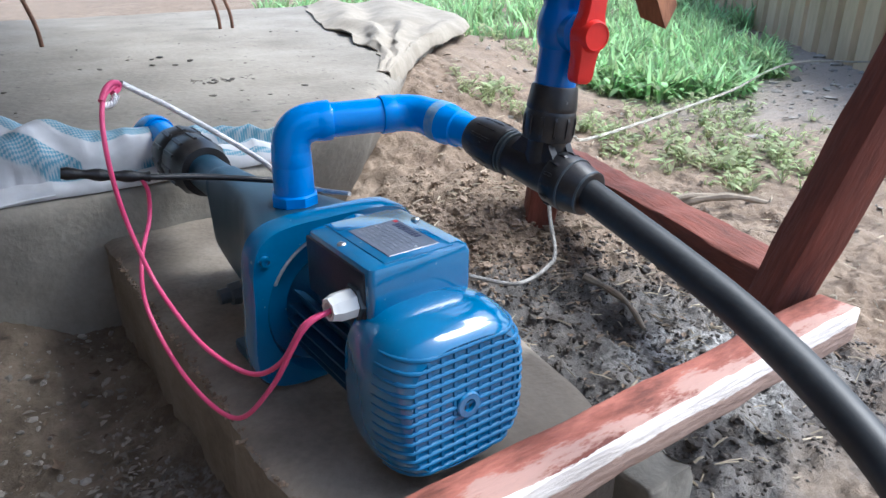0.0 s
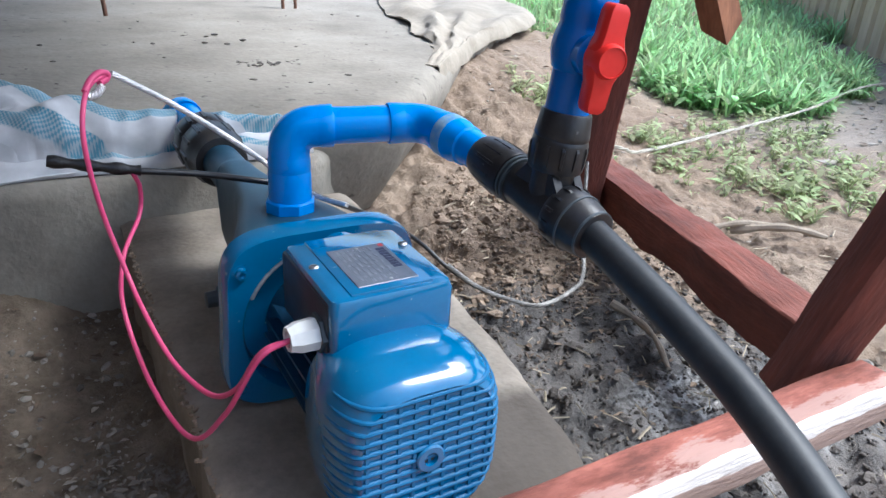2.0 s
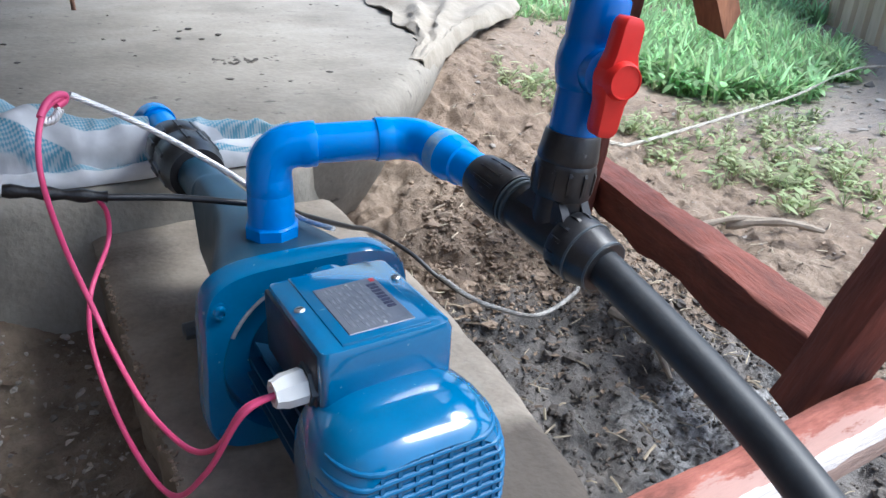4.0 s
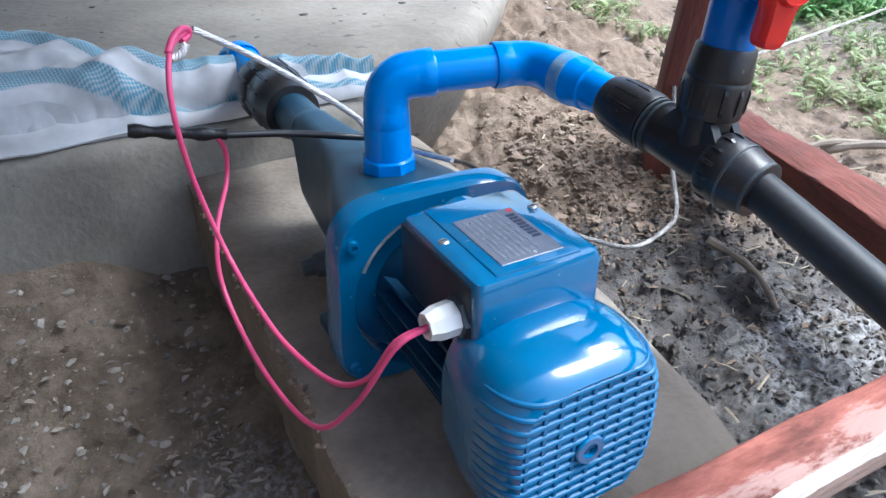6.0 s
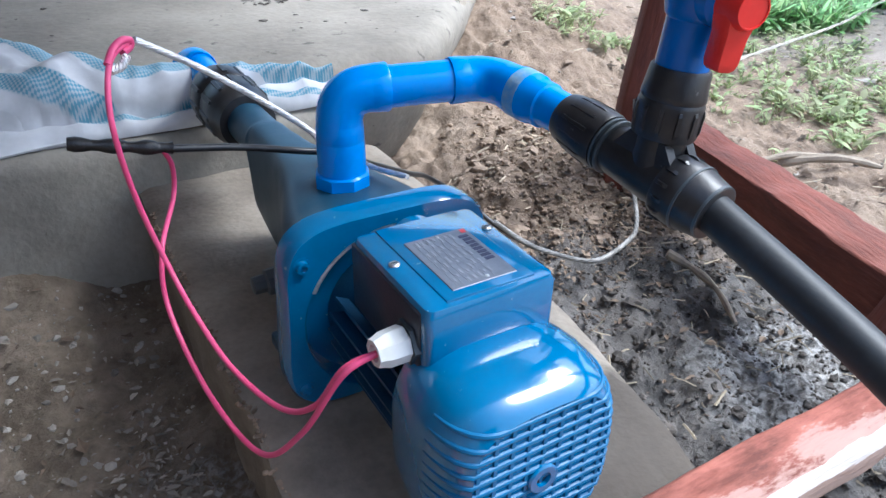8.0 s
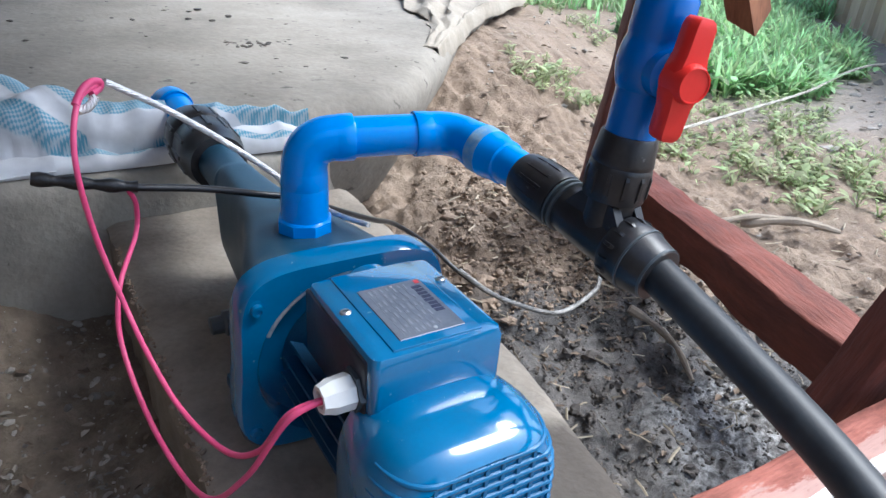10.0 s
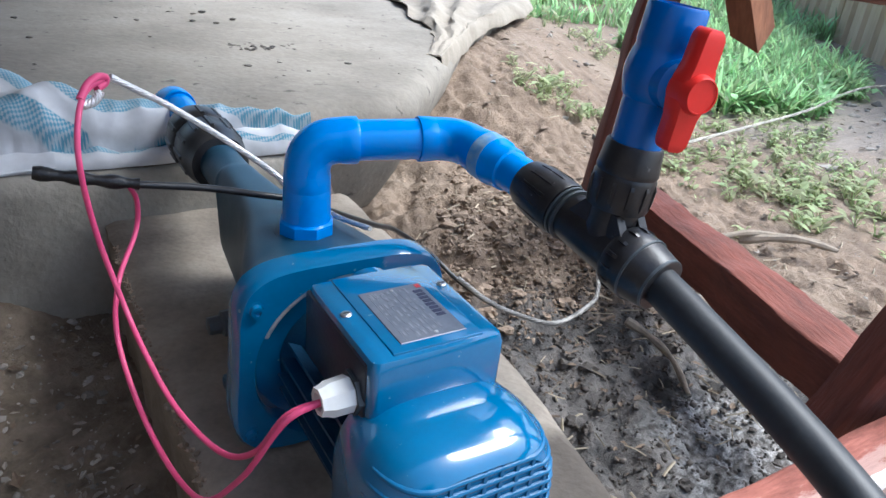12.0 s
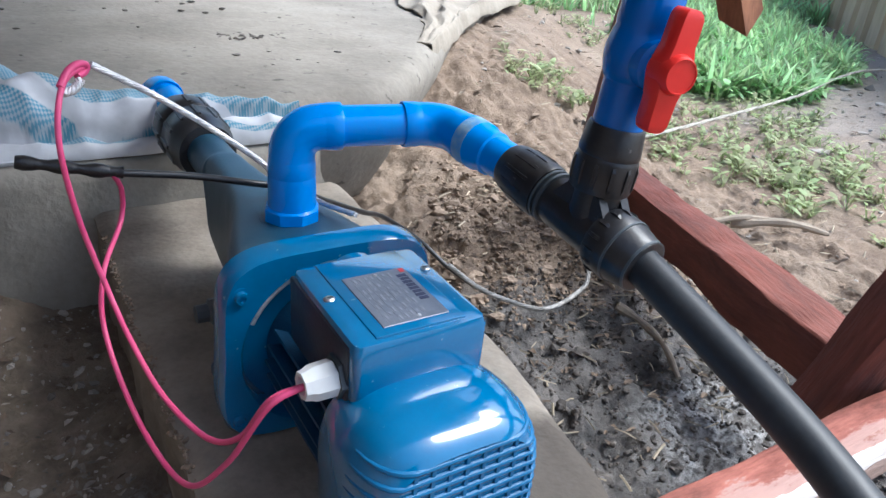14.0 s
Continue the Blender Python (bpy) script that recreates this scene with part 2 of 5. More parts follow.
def ground_material():
    m = bpy.data.materials.new("soil")
    m.use_nodes = True
    n, l = m.node_tree.nodes, m.node_tree.links
    p = n["Principled BSDF"]
    geo = n.new("ShaderNodeTexCoord")
    pos = geo.outputs["Object"]

    def noise_at(scale, detail=8, rough=0.65):
        t = n.new("ShaderNodeTexNoise")
        t.inputs["Scale"].default_value, t.inputs["Detail"].default_value, t.inputs["Roughness"].default_value = scale, detail, rough
        l.new(pos, t.inputs[0])
        return t.outputs[0]

    def mixed(fac, a, b):
        x = n.new("ShaderNodeMix")
        x.data_type = "RGBA"
        l.new(fac, x.inputs[0])
        for i, c in ((6, a), (7, b)):
            if isinstance(c, tuple):
                x.inputs[i].default_value = (*c, 1)
            else:
                l.new(c, x.inputs[i])
        return x.outputs[2]

    def ramped(v, a, b):
        mr = n.new("ShaderNodeMapRange")
        mr.inputs[1].default_value, mr.inputs[2].default_value = a, b
        l.new(v, mr.inputs[0])
        return mr.outputs[0]

    big, mid, fine = noise_at(3.0), noise_at(16.0), noise_at(90.0)
    tan = mixed(ramped(mid, 0.38, 0.66), (0.232, 0.172, 0.122), (0.14, 0.099, 0.069))
    tan = mixed(ramped(big, 0.5, 0.7), tan, (0.25, 0.195, 0.145))
    mud = mixed(ramped(mid, 0.4, 0.62), (0.04, 0.036, 0.033), (0.135, 0.12, 0.107))
    pit = mixed(ramped(mid, 0.4, 0.64), (0.138, 0.107, 0.076), (0.255, 0.205, 0.153))
    in_mud = blob(n, l, pos, (0.42, 0.16, 0), (0.42, 0.36), big)
    col = mixed(in_mud, tan, mud)
    in_pit = blob(n, l, pos, (-0.65, 0.3, 0), (0.75, 0.9), mid)
    col = mixed(in_pit, col, pit)
    ash = node_math(n, l, "MULTIPLY", blob(n, l, pos, (0.56, 0.12, 0), (0.16, 0.12), mid), ramped(fine, 0.42, 0.6))
    col = mixed(node_math(n, l, "MULTIPLY", ash, 0.5), col, (0.55, 0.54, 0.52))
    ash2 = node_math(n, l, "MULTIPLY", blob(n, l, pos, (-0.22, 0.22, 0), (0.1, 0.16), mid), ramped(fine, 0.45, 0.58))
    col = mixed(node_math(n, l, "MULTIPLY", ash2, 0.6), col, (0.36, 0.37, 0.38))
    grey = blob(n, l, pos, (3.2, 1.2, 0), (1.2, 0.9), big)
    col = mixed(node_math(n, l, "MULTIPLY", grey, 0.8), col, (0.3, 0.262, 0.222))
    hsv, mr = n.new("ShaderNodeHueSaturation"), n.new("ShaderNodeMapRange")
    mr.inputs[3].default_value, mr.inputs[4].default_value = 0.72, 1.28
    l.new(fine, mr.inputs[0]), l.new(mr.outputs[0], hsv.inputs["Value"]), l.new(col, hsv.inputs["Color"])
    l.new(hsv.outputs[0], p.inputs["Base Color"])
    rough = mixed(in_mud, (0.92, 0.92, 0.92), (0.55, 0.55, 0.55))
    l.new(rough, p.inputs["Roughness"])
    b = n.new("ShaderNodeBump")
    b.inputs["Strength"].default_value, b.inputs["Distance"].default_value = 0.8, 0.008
    l.new(node_math(n, l, "ADD", mid, fine), b.inputs["Height"]), l.new(b.outputs[0], p.inputs["Normal"])
    return m


SOIL = ground_material()


# ---- mesh helpers ----
def obj(name, bm, mat, parent=None, smooth=True, label=""):
    me = bpy.data.meshes.new(name)
    bmesh.ops.recalc_face_normals(bm, faces=bm.faces)
    bm.to_mesh(me)
    bm.free()
    for f in me.polygons:
        f.use_smooth = smooth
    if smooth:
        me.set_sharp_from_angle(angle=radians(38))
    for mm in (mat if isinstance(mat, (list, tuple)) else [mat]):
        me.materials.append(mm)
    ob = new(name, me)
    if parent:
        ob.parent = parent
        ob.matrix_parent_inverse = parent.matrix_world.inverted()
    if label:
        ob["label"] = label
    return ob


def part(name, bm, mat, parent, label="", smooth=True):
    return obj(name, bm, mat, parent, smooth, label)


def thing(name, place, label, category, group="", kind=""):
    e = new(name)
    e.empty_display_size = 0.05
    e.matrix_world = Matrix.Translation(place)
    bpy.context.view_layer.update()
    return tagged(e, label, category, group, kind)


def loft(rings, cap0=True, cap1=True, bm=None):
    """A skin over closed rings with equal numbers of points."""
    bm = bm or bmesh.new()
    vs = [[bm.verts.new(p) for p in r] for r in rings]
    n = len(vs[0])
    for a, b in zip(vs, vs[1:]):
        for i in range(n):
            bm.faces.new((a[i], a[(i + 1) % n], b[(i + 1) % n], b[i]))
    if cap0:
        bm.faces.new(vs[0][::-1])
    if cap1:
        bm.faces.new(vs[-1])
    return bm


def axes_for(d):
    d = Vector(d).normalized()
    up = Vector((0, 0, 1)) if abs(d.z) < 0.9 else Vector((0, 1, 0))
    a = d.cross(up).normalized()
    return a, a.cross(d).normalized()


def turned(base, axis, profile, seg=32, bm=None, cap0=True, cap1=True):
    """A solid of revolution: profile rows are (distance along the axis, radius)."""
    base, d = Vector(base), Vector(axis).normalized()
    a, b = axes_for(d)
    rings = [[base + d * h + (a * math.cos(2 * math.pi * i / seg) + b * math.sin(2 * math.pi * i / seg)) * r for i in range(seg)] for h, r in profile]
    return loft(rings, cap0, cap1, bm)


def smooth_path(points, per=10):
    """A Catmull-Rom curve through a few points."""
    ps = [Vector(p) for p in points]
    ps = [ps[0] * 2 - ps[1]] + ps + [ps[-1] * 2 - ps[-2]]
    out = []
    for p0, p1, p2, p3 in zip(ps, ps[1:], ps[2:], ps[3:]):
        for k in range(per):
            t = k / per
            out.append(0.5 * ((2 * p1) + (p2 - p0) * t + (2 * p0 - 5 * p1 + 4 * p2 - p3) * t * t + (3 * p1 - p0 - 3 * p2 + p3) * t ** 3))
    out.append(ps[-2])
    return out


def tube(path, radius, seg=12, bm=None, twist=0.0):
    """A round tube along a path. radius: a number, or a function of 0..1."""
    path = [Vector(p) for p in path]
    rings, a = [], None
    for i, p in enumerate(path):
        d = (path[min(i + 1, len(path) - 1)] - path[max(i - 1, 0)]).normalized()
        if a is None:
            a = axes_for(d)[0]
        a = (a - d * a.dot(d)).normalized()
        b = d.cross(a)
        r = radius(i / (len(path) - 1)) if callable(radius) else radius
        rings.append([p + (a * math.cos(2 * math.pi * k / seg + twist * i) + b * math.sin(2 * math.pi * k / seg + twist * i)) * r for k in range(seg)])
    return loft(rings, bm=bm)


def strands(path, radius, count=5, pitch=0.02, seg=6, phase=0.0):
    """A rope of twisted bare strands along a path."""
    path = [Vector(p) for p in path]
    bm = bmesh.new()
    for s in range(count):
        out, run = [], 0.0
        for i, p in enumerate(path):
            d = (path[min(i + 1, len(path) - 1)] - path[max(i - 1, 0)]).normalized()
            a, b = axes_for(d)
            if i:
                run += (p - path[i - 1]).length
            w = 2 * math.pi * (run / pitch + s / count + phase)
            out.append(p + (a * math.cos(w) + b * math.sin(w)) * radius * 0.55)
        tube(out, radius * 0.55, seg, bm)
    return bm


def resampled(path, step):
    out, path = [Vector(path[0])], [Vector(p) for p in path]
    for a, b in zip(path, path[1:]):
        k = max(1, int((b - a).length / step))
        out += [a.lerp(b, (j + 1) / k) for j in range(k)]
    return out


def block(lo, hi, bevel=0.0, seg=2, bm=None):
    bm2 = bmesh.new()
    bmesh.ops.create_cube(bm2, size=1)
    for v in bm2.verts:
        v.co = Vector([lo[i] + (v.co[i] + 0.5) * (hi[i] - lo[i]) for i in range(3)])
    if bevel:
        bmesh.ops.bevel(bm2, geom=bm2.edges[:], offset=bevel, segments=seg, affect="EDGES", profile=0.5)
    return bm2


def fbm(p, octaves=4, rough=0.5):
    return sum(noise.noise(Vector(p) * 2 ** k) * rough ** k for k in range(octaves))


def roughen(bm, cuts, amount, scale):
    """Cut a block finely and wear its faces and edges unevenly."""
    bmesh.ops.subdivide_edges(bm, edges=bm.edges[:], cuts=cuts, use_grid_fill=True)
    bm.normal_update()
    for v in bm.verts:
        v.co += v.normal * amount * fbm(v.co * scale, 4)
    return bm


def superring(cx, cz, y, w, h, power, seg=56):
    """A rounded square in the plane of x and z."""
    out = []
    for i in range(seg):
        a = 2 * math.pi * i / seg
        c, s = math.cos(a), math.sin(a)
        out.append(Vector((cx + w * math.copysign(abs(c) ** (2 / power), c), y, cz + h * math.copysign(abs(s) ** (2 / power), s))))
    return out


# ---- ground ----
GROUND = -0.03


def ground_height(x, y):
    z = GROUND
    mound = math.exp(-(((x - 0.62) / 0.3) ** 2 + ((y - 0.78) / 0.32) ** 2))
    z += 0.09 * mound
    d, s = (x - 0.67) * 0.727 - (y - 1.19) * 0.687, (x - 0.67) * 0.687 + (y - 1.19) * 0.727
    z += 0.23 * math.exp(-(max(d, 0) / 0.42) ** 2) * (0.5 + 0.5 * math.tanh((s - 0.05) / 0.2)) * (0.5 - 0.5 * math.tanh((s - 2.2) / 0.5))
    slope = min(max((x - 0.9) / 6, 0), 1)
    z += 0.05 * slope
    pit = (0.5 - 0.5 * math.tanh((x + 0.16) / 0.06)) * (0.5 - 0.5 * math.tanh((y - 0.85) / 0.1))
    z -= 0.025 * pit
    z += 0.085 * math.exp(-max(0.0, 0.8 - y) / 0.11) * (0.5 - 0.5 * math.tanh((x + 0.24) / 0.06)) * (1 if y < 0.81 and x > -2.5 else 0)
    near = max(0.0, 1 - max(abs(x), abs(y - 0.4)) / 6)
    rough = 0.5 if x < -0.16 else 1.0
    z += near * rough * (0.02 * fbm((x * 5, y * 5, 0), 3) + 0.02 * fbm((x * 18, y * 18, 3), 4, 0.62) + 0.012 * (0.35 - abs(fbm((x * 42, y * 42, 8), 3, 0.6))))
    return z + (1 - near) * 0.08 * fbm((x * 0.3, y * 0.3, 7), 3)


def spaced(near_lo, near_hi, step, reach):
    """Even steps where the camera is close, wider and wider ones out to the horizon."""
    mid = list(np.arange(near_lo, near_hi + step / 2, step))
    grow, s = [], step
    while not grow or grow[-1] < reach:
        s *= 1.13
        grow.append((grow[-1] if grow else 0) + s)
    return [near_lo - g for g in grow[::-1]] + mid + [near_hi + g for g in grow]


def ground_sheet():
    xs, ys = spaced(-0.7, 1.3, 0.0085, 600), spaced(-0.25, 1.5, 0.0085, 600)
    verts = [(x, y, ground_height(x, y)) for y in ys for x in xs]
    w = len(xs)
    faces = [(j * w + i, j * w + i + 1, (j + 1) * w + i + 1, (j + 1) * w + i) for j in range(len(ys) - 1) for i in range(w - 1)]
    me = bpy.data.meshes.new("ground")
    me.from_pydata(verts, [], faces)
    for f in me.polygons:
        f.use_smooth = True
    me.materials.append(SOIL)
    return tagged(new("ground", me), "bare brown soil with dark wet mud and pale ash", "ground", kind="structure")


ground_sheet()

# ---- concrete: plinth, ledge and slab ----
PLINTH_TOP = 0.125


def plinth():
    bm = bmesh.new()
    nx, ny = 28, 56
    outline = lambda y: (-0.139 + 0.007 * fbm((y * 9, 1, 0), 3) + 0.007 * max(0.0, fbm((y * 34, 7, 0), 3)), 0.181 + 0.075 * math.tanh(max(y, -0.05) / 0.32) + 0.004 * fbm((y * 9, 5, 0), 3))
    top = []
    for j in range(ny + 1):
        y = -0.03 + 0.83 * j / ny
        a, b = outline(y)
        row = []
        for i in range(nx + 1):
            u = i / nx
            edge = min(u, 1 - u) * (b - a)
            drop = 0.007 * max(0, 1 - edge / 0.008) ** 2
            x = a + (b - a) * u
            row.append(bm.verts.new((x, y, PLINTH_TOP - drop + 0.003 * fbm((x * 14, y * 14, 2), 3))))
        top.append(row)
    for j in range(ny):
        for i in range(nx):
            bm.faces.new((top[j][i], top[j][i + 1], top[j + 1][i + 1], top[j + 1][i]))
    rim = top[0][:] + [r[-1] for r in top[1:]] + top[-1][-2::-1] + [r[0] for r in top[-2:0:-1]]
    prev = rim
    for depth in (0.02, 0.05, 0.1, 0.2):
        ring = []
        for v in rim:
            out = Vector((math.copysign(1, v.co.x - 0.03) if v.co.y > -0.029 else 0, 0, 0))
            ring.append(bm.verts.new(v.co + Vector((0, 0, -depth)) + out * (0.006 * fbm((v.co.y * 20, depth * 25, v.co.x * 3), 3) - 0.02 * depth)))
        for i in range(len(rim)):
            bm.faces.new((prev[i], prev[(i + 1) % len(rim)], ring[(i + 1) % len(rim)], ring[i]))
        prev = ring
    return tagged(obj("plinth", bm, PLINTH), "rough concrete plinth under the pump, shade painted near the beam", "plinth", kind="structure")


plinth()


def rounded_prism(outline, z0, z1, radius, wear, seed, undercut=0.0):
    """A cast slab on an outline, its upper edge rounded and uneven."""
    pts = resampled([Vector((x, y, 0)) for x, y in outline + outline[:1]], 0.03)[:-1]
    centre = sum(pts, Vector()) / len(pts)
    bm = bmesh.new()
    rings = []
    n = len(pts)
    normals = []
    for i in range(n):
        t = (pts[(i + 1) % n] - pts[i - 1]).normalized()
        normals.append(Vector((t.y, -t.x, 0)))
    for _ in range(3):
        normals = [(normals[i - 1] + normals[i] * 2 + normals[(i + 1) % n]).normalized() for i in range(n)]
    rows = [(z0 + (z1 - radius - z0) * k / 6, -undercut * (1 - k / 6) ** 1.3) for k in range(6)]
    rows += [(z1 - radius + radius * math.sin(a), -radius * (1 - math.cos(a))) for a in (0, 0.4, 0.8, 1.2, 1.57)] + [(z1, -radius - 0.04)]
    for z, off in rows:
        ring = []
        for p, nn in zip(pts, normals):
            k = off + wear * fbm((p.x * 7 + seed, p.y * 7, z * 7), 4)
            q = p + nn * k
            ring.append((q.x, q.y, z + (wear * 0.5 * fbm((p.x * 5, p.y * 5 + seed, 4), 3) if z > z0 + 0.01 else 0)))
        rings.append(ring)
    return loft(rings)


tagged(obj("ledge", rounded_prism([(-2.6, 0.80), (0.10, 0.80), (0.22, 0.83), (0.29, 0.92), (0.35, 1.06), (0.36, 1.3), (-2.6, 1.3)], -0.15, 0.2, 0.03, 0.012, 3), CONCRETE),
       "rounded weathered concrete ledge before the slab", "ledge", kind="structure")
tagged(obj("slab", rounded_prism([(-2.6, 0.885), (0.20, 0.85), (0.34, 0.86), (0.45, 0.92), (0.67, 1.19), (1.12, 1.74), (1.72, 2.30), (2.2, 3.4), (-2.6, 3.4)], -0.12, 0.262, 0.05, 0.012, 9, 0.17), SLAB_TOP),
       "pale grey concrete tank slab with dark specks", "slab", kind="structure")


# ---- timber ----
def plank(name, a, b, width, height, side, label, category, mats=TIMBER, seed=0, group="", wear=0.006):
    """A sawn timber from a to b; side: the direction of its width."""
    a, b = Vector(a), Vector(b)
    d = (b - a).normalized()
    w = (Vector(side) - d * Vector(side).dot(d)).normalized()
    h = w.cross(d)
    length = (b - a).length
    bm = block((-width / 2, -height / 2, 0), (width / 2, height / 2, length), 0.004, 2)
    long_edges = [e for e in bm.edges if abs((e.verts[0].co - e.verts[1].co).z) > length * 0.5]
    bmesh.ops.subdivide_edges(bm, edges=long_edges, cuts=int(length / 0.02))
    for v in bm.verts:
        p = Vector((v.co.x * 30 + seed, v.co.y * 30, v.co.z * 9))
        v.co += Vector((v.co.x / width, v.co.y / height, 0)) * wear * fbm(p, 3)
    ob = obj(name, bm, mats)
    ob.matrix_world = Matrix(((w.x, h.x, d.x, a.x), (w.y, h.y, d.y, a.y), (w.z, h.z, d.z, a.z), (0, 0, 0, 1)))
    return tagged(ob, label, category, group)


def painted_timber():
    """Reddish wood whose outer face carries flaking white and pink paint."""
    m = TIMBER.copy()
    m.name = "flaking_painted_timber"
    n, l = m.node_tree.nodes, m.node_tree.links
    p = n["Principled BSDF"]
    src = p.inputs["Base Color"].links[0].from_socket
    tc = n.new("ShaderNodeTexCoord")
    sep = n.new("ShaderNodeSeparateXYZ")
    l.new(tc.outputs["Object"], sep.inputs[0])
    t = n.new("ShaderNodeTexNoise")
    t.inputs["Scale"].default_value, t.inputs["Detail"].default_value, t.inputs["Roughness"].default_value = 26, 7, 0.7
    mp = n.new("ShaderNodeMapping")
    mp.inputs["Scale"].default_value = (1, 1, 0.3)
    l.new(tc.outputs["Object"], mp.inputs[0]), l.new(mp.outputs[0], t.inputs[0])

    def mask(axis, lo, hi, ragged):
        v = node_math(n, l, "ADD", sep.outputs[axis], node_math(n, l, "MULTIPLY", node_math(n, l, "SUBTRACT", t.outputs[0], 0.5), ragged))
        mr = n.new("ShaderNodeMapRange")
        mr.inputs[1].default_value, mr.inputs[2].default_value = lo, hi
        l.new(v, mr.inputs[0])
        return mr.outputs[0]

    def over(fac, below, c):
        x = n.new("ShaderNodeMix")
        x.data_type = "RGBA"
        l.new(fac, x.inputs[0]), l.new(below, x.inputs[6])
        x.inputs[7].default_value = (*c, 1)
        return x.outputs[2]

    ramp = n.new("ShaderNodeMapRange")
    ramp.inputs[1].default_value, ramp.inputs[2].default_value = 0.4, 0.58
    l.new(t.outputs[0], ramp.inputs[0])
    bright = over(node_math(n, l, "MULTIPLY", ramp.outputs[0], 0.8), src, (0.4, 0.135, 0.095))
    pink = over(node_math(n, l, "MULTIPLY", mask(0, 0.004, 0.014, 0.16), 0.7), bright, (0.4, 0.275, 0.235))
    low = over(node_math(n, l, "MULTIPLY", mask(0, 0.0235, 0.025, 0.004), 0.8), pink, (0.36, 0.265, 0.22))
    white = over(node_math(n, l, "MULTIPLY", mask(0, 0.0215, 0.0222, 0.016), mask(1, 0.004, 0.0055, 0.03)), low, (0.72, 0.67, 0.63))
    l.new(white, p.inputs["Base Color"])
    return m


chunk = block((0.232, -0.035, -0.07), (0.312, 0.05, 0.018), 0.006, 2)
tagged(obj("concrete_chunk", roughen(chunk, 4, 0.012, 22), CONCRETE), "pale broken concrete chunk on the soil below the beam", "concrete chunk")
PAINTED = painted_timber()
plank("timber_beam", (-0.75, -0.047, 0.142), (0.552, -0.047, 0.142), 0.054, 0.046, (0, -1, 0), "reddish timber beam with flaking white paint over the plinth", "beam", PAINTED, 5)
plank("side_beam", (0.78, 0.70, 0.13), (0.585, 0.045, 0.13), 0.075, 0.07, (1, -0.3, 0), "reddish sawn timber rail between two posts", "beam", TIMBER, 9, wear=0.016)
plank("front_post", (0.518, 0.03, 0.09), (0.82, -0.165, 1.2), 0.056, 0.056, (0.9, -0.43, 0), "dark red timber post leaning outward", "post", TIMBER, 13, "shelter posts")
plank("back_post", (0.65, 0.62, -0.08), (0.835, 0.62, 1.25), 0.06, 0.06, (0.82, -0.57, 0), "dark red timber post leaning outward", "post", TIMBER, 17, "shelter posts")
plank("top_rail", (1.12, 0.51, 0.54), (0.5, 0.11, 0.585), 0.06, 0.06, (-0.54, 0.84, 0), "dark red timber rail fixed to the front post", "rail", TIMBER, 21)


def stud():
    """A square timber hung from the roof's edge, its foot cut to a point."""
    lean = Vector((-0.34, 0.25, 1))
    bm = bmesh.new()
    rings = []
    for z in (1.36, 1.0, 0.7, 0.55, None):
        ring = []
        for dx, dy, foot in ((0, 0, 0.430), (0.052, 0, 0.470), (0.052, 0.052, 0.487), (0, 0.052, 0.447)):
            h = foot if z is None else z
            ring.append(Vector((0.812 + dx, 0.465 + dy, 0.43)) + lean * (h - 0.43))
        rings.append(ring)
    return tagged(obj("stud", loft(rings, bm=bm), STUDWOOD, smooth=False), "brown timber stud with a pointed cut foot", "stud")


stud()

# ---- pump ----
pump = thing("water_pump", (0, 0.24, PLINTH_TOP), "glossy blue electric jet water pump on the plinth", "pump")
CZ, CW, CH, CP = 0.212, 0.0745, 0.0785, 3.3
COVER = ((0.048, 1.0), (0.036, 0.992), (0.026, 0.972), (0.017, 0.94), (0.009, 0.895), (0.003, 0.84), (0.0, 0.79))


def fan_cover():
    rings = [superring(0, CZ, y, CW * s, CH * s, CP, 72) for y, s in ((0.088, 0.9), (0.09, 0.925), (0.075, 0.965), (0.06, 0.99)) + COVER]
    rings.append(superring(0, CZ, -0.001, CW * 0.77, CH * 0.77, CP, 72))
    rings.append(superring(0, CZ, 0.0008, CW * 0.76, CH * 0.76, CP, 72))
    cover = part("fan_cover", loft(rings), PAINT, pump)
    half = lambda dz, s: s * CW * max(0.0, 1 - abs(dz / (s * CH)) ** CP) ** (1 / CP)
    for k in range(-6, 7):
        dz = k * 0.0094
        side = [(-half(dz, s) + 0.0006, y + 0.0002) for y, s in COVER[1:] if half(dz, s) > 0.01]
        path = [Vector((x, y, CZ + dz)) for x, y in side] + [Vector((-x, y, CZ + dz)) for x, y in side[::-1]]
        taper = lambda t: 0.0010 + 0.0012 * min(1.0, 7 * min(t, 1 - t))
        part("slat", tube(resampled(path, 0.01), taper, 8), GRILLE, cover)
    for k in range(-4, 5):
        x = k * 0.0132
        top = 0.76 * CH * max(0.0, 1 - abs(x / (0.77 * CW)) ** CP) ** (1 / CP)
        part("bar", block((x - 0.0014, -0.0008, CZ - top), (x + 0.0014, 0.0035, CZ + top)), GRILLE, cover, smooth=False)
    part("hub", turned((0, 0.006, CZ - 0.001), (0, -1, 0), [(0, 0.0125), (0.0085, 0.0125), (0.0098, 0.0112), (0.0098, 0.0062), (0.006, 0.0055)], 28), PAINT, cover)
    part("hub_hole", turned((0, 0.0001, CZ - 0.001), (0, -1, 0), [(0, 0.0052), (0.0006, 0.0052)], 20), HOLE, cover)
    return cover


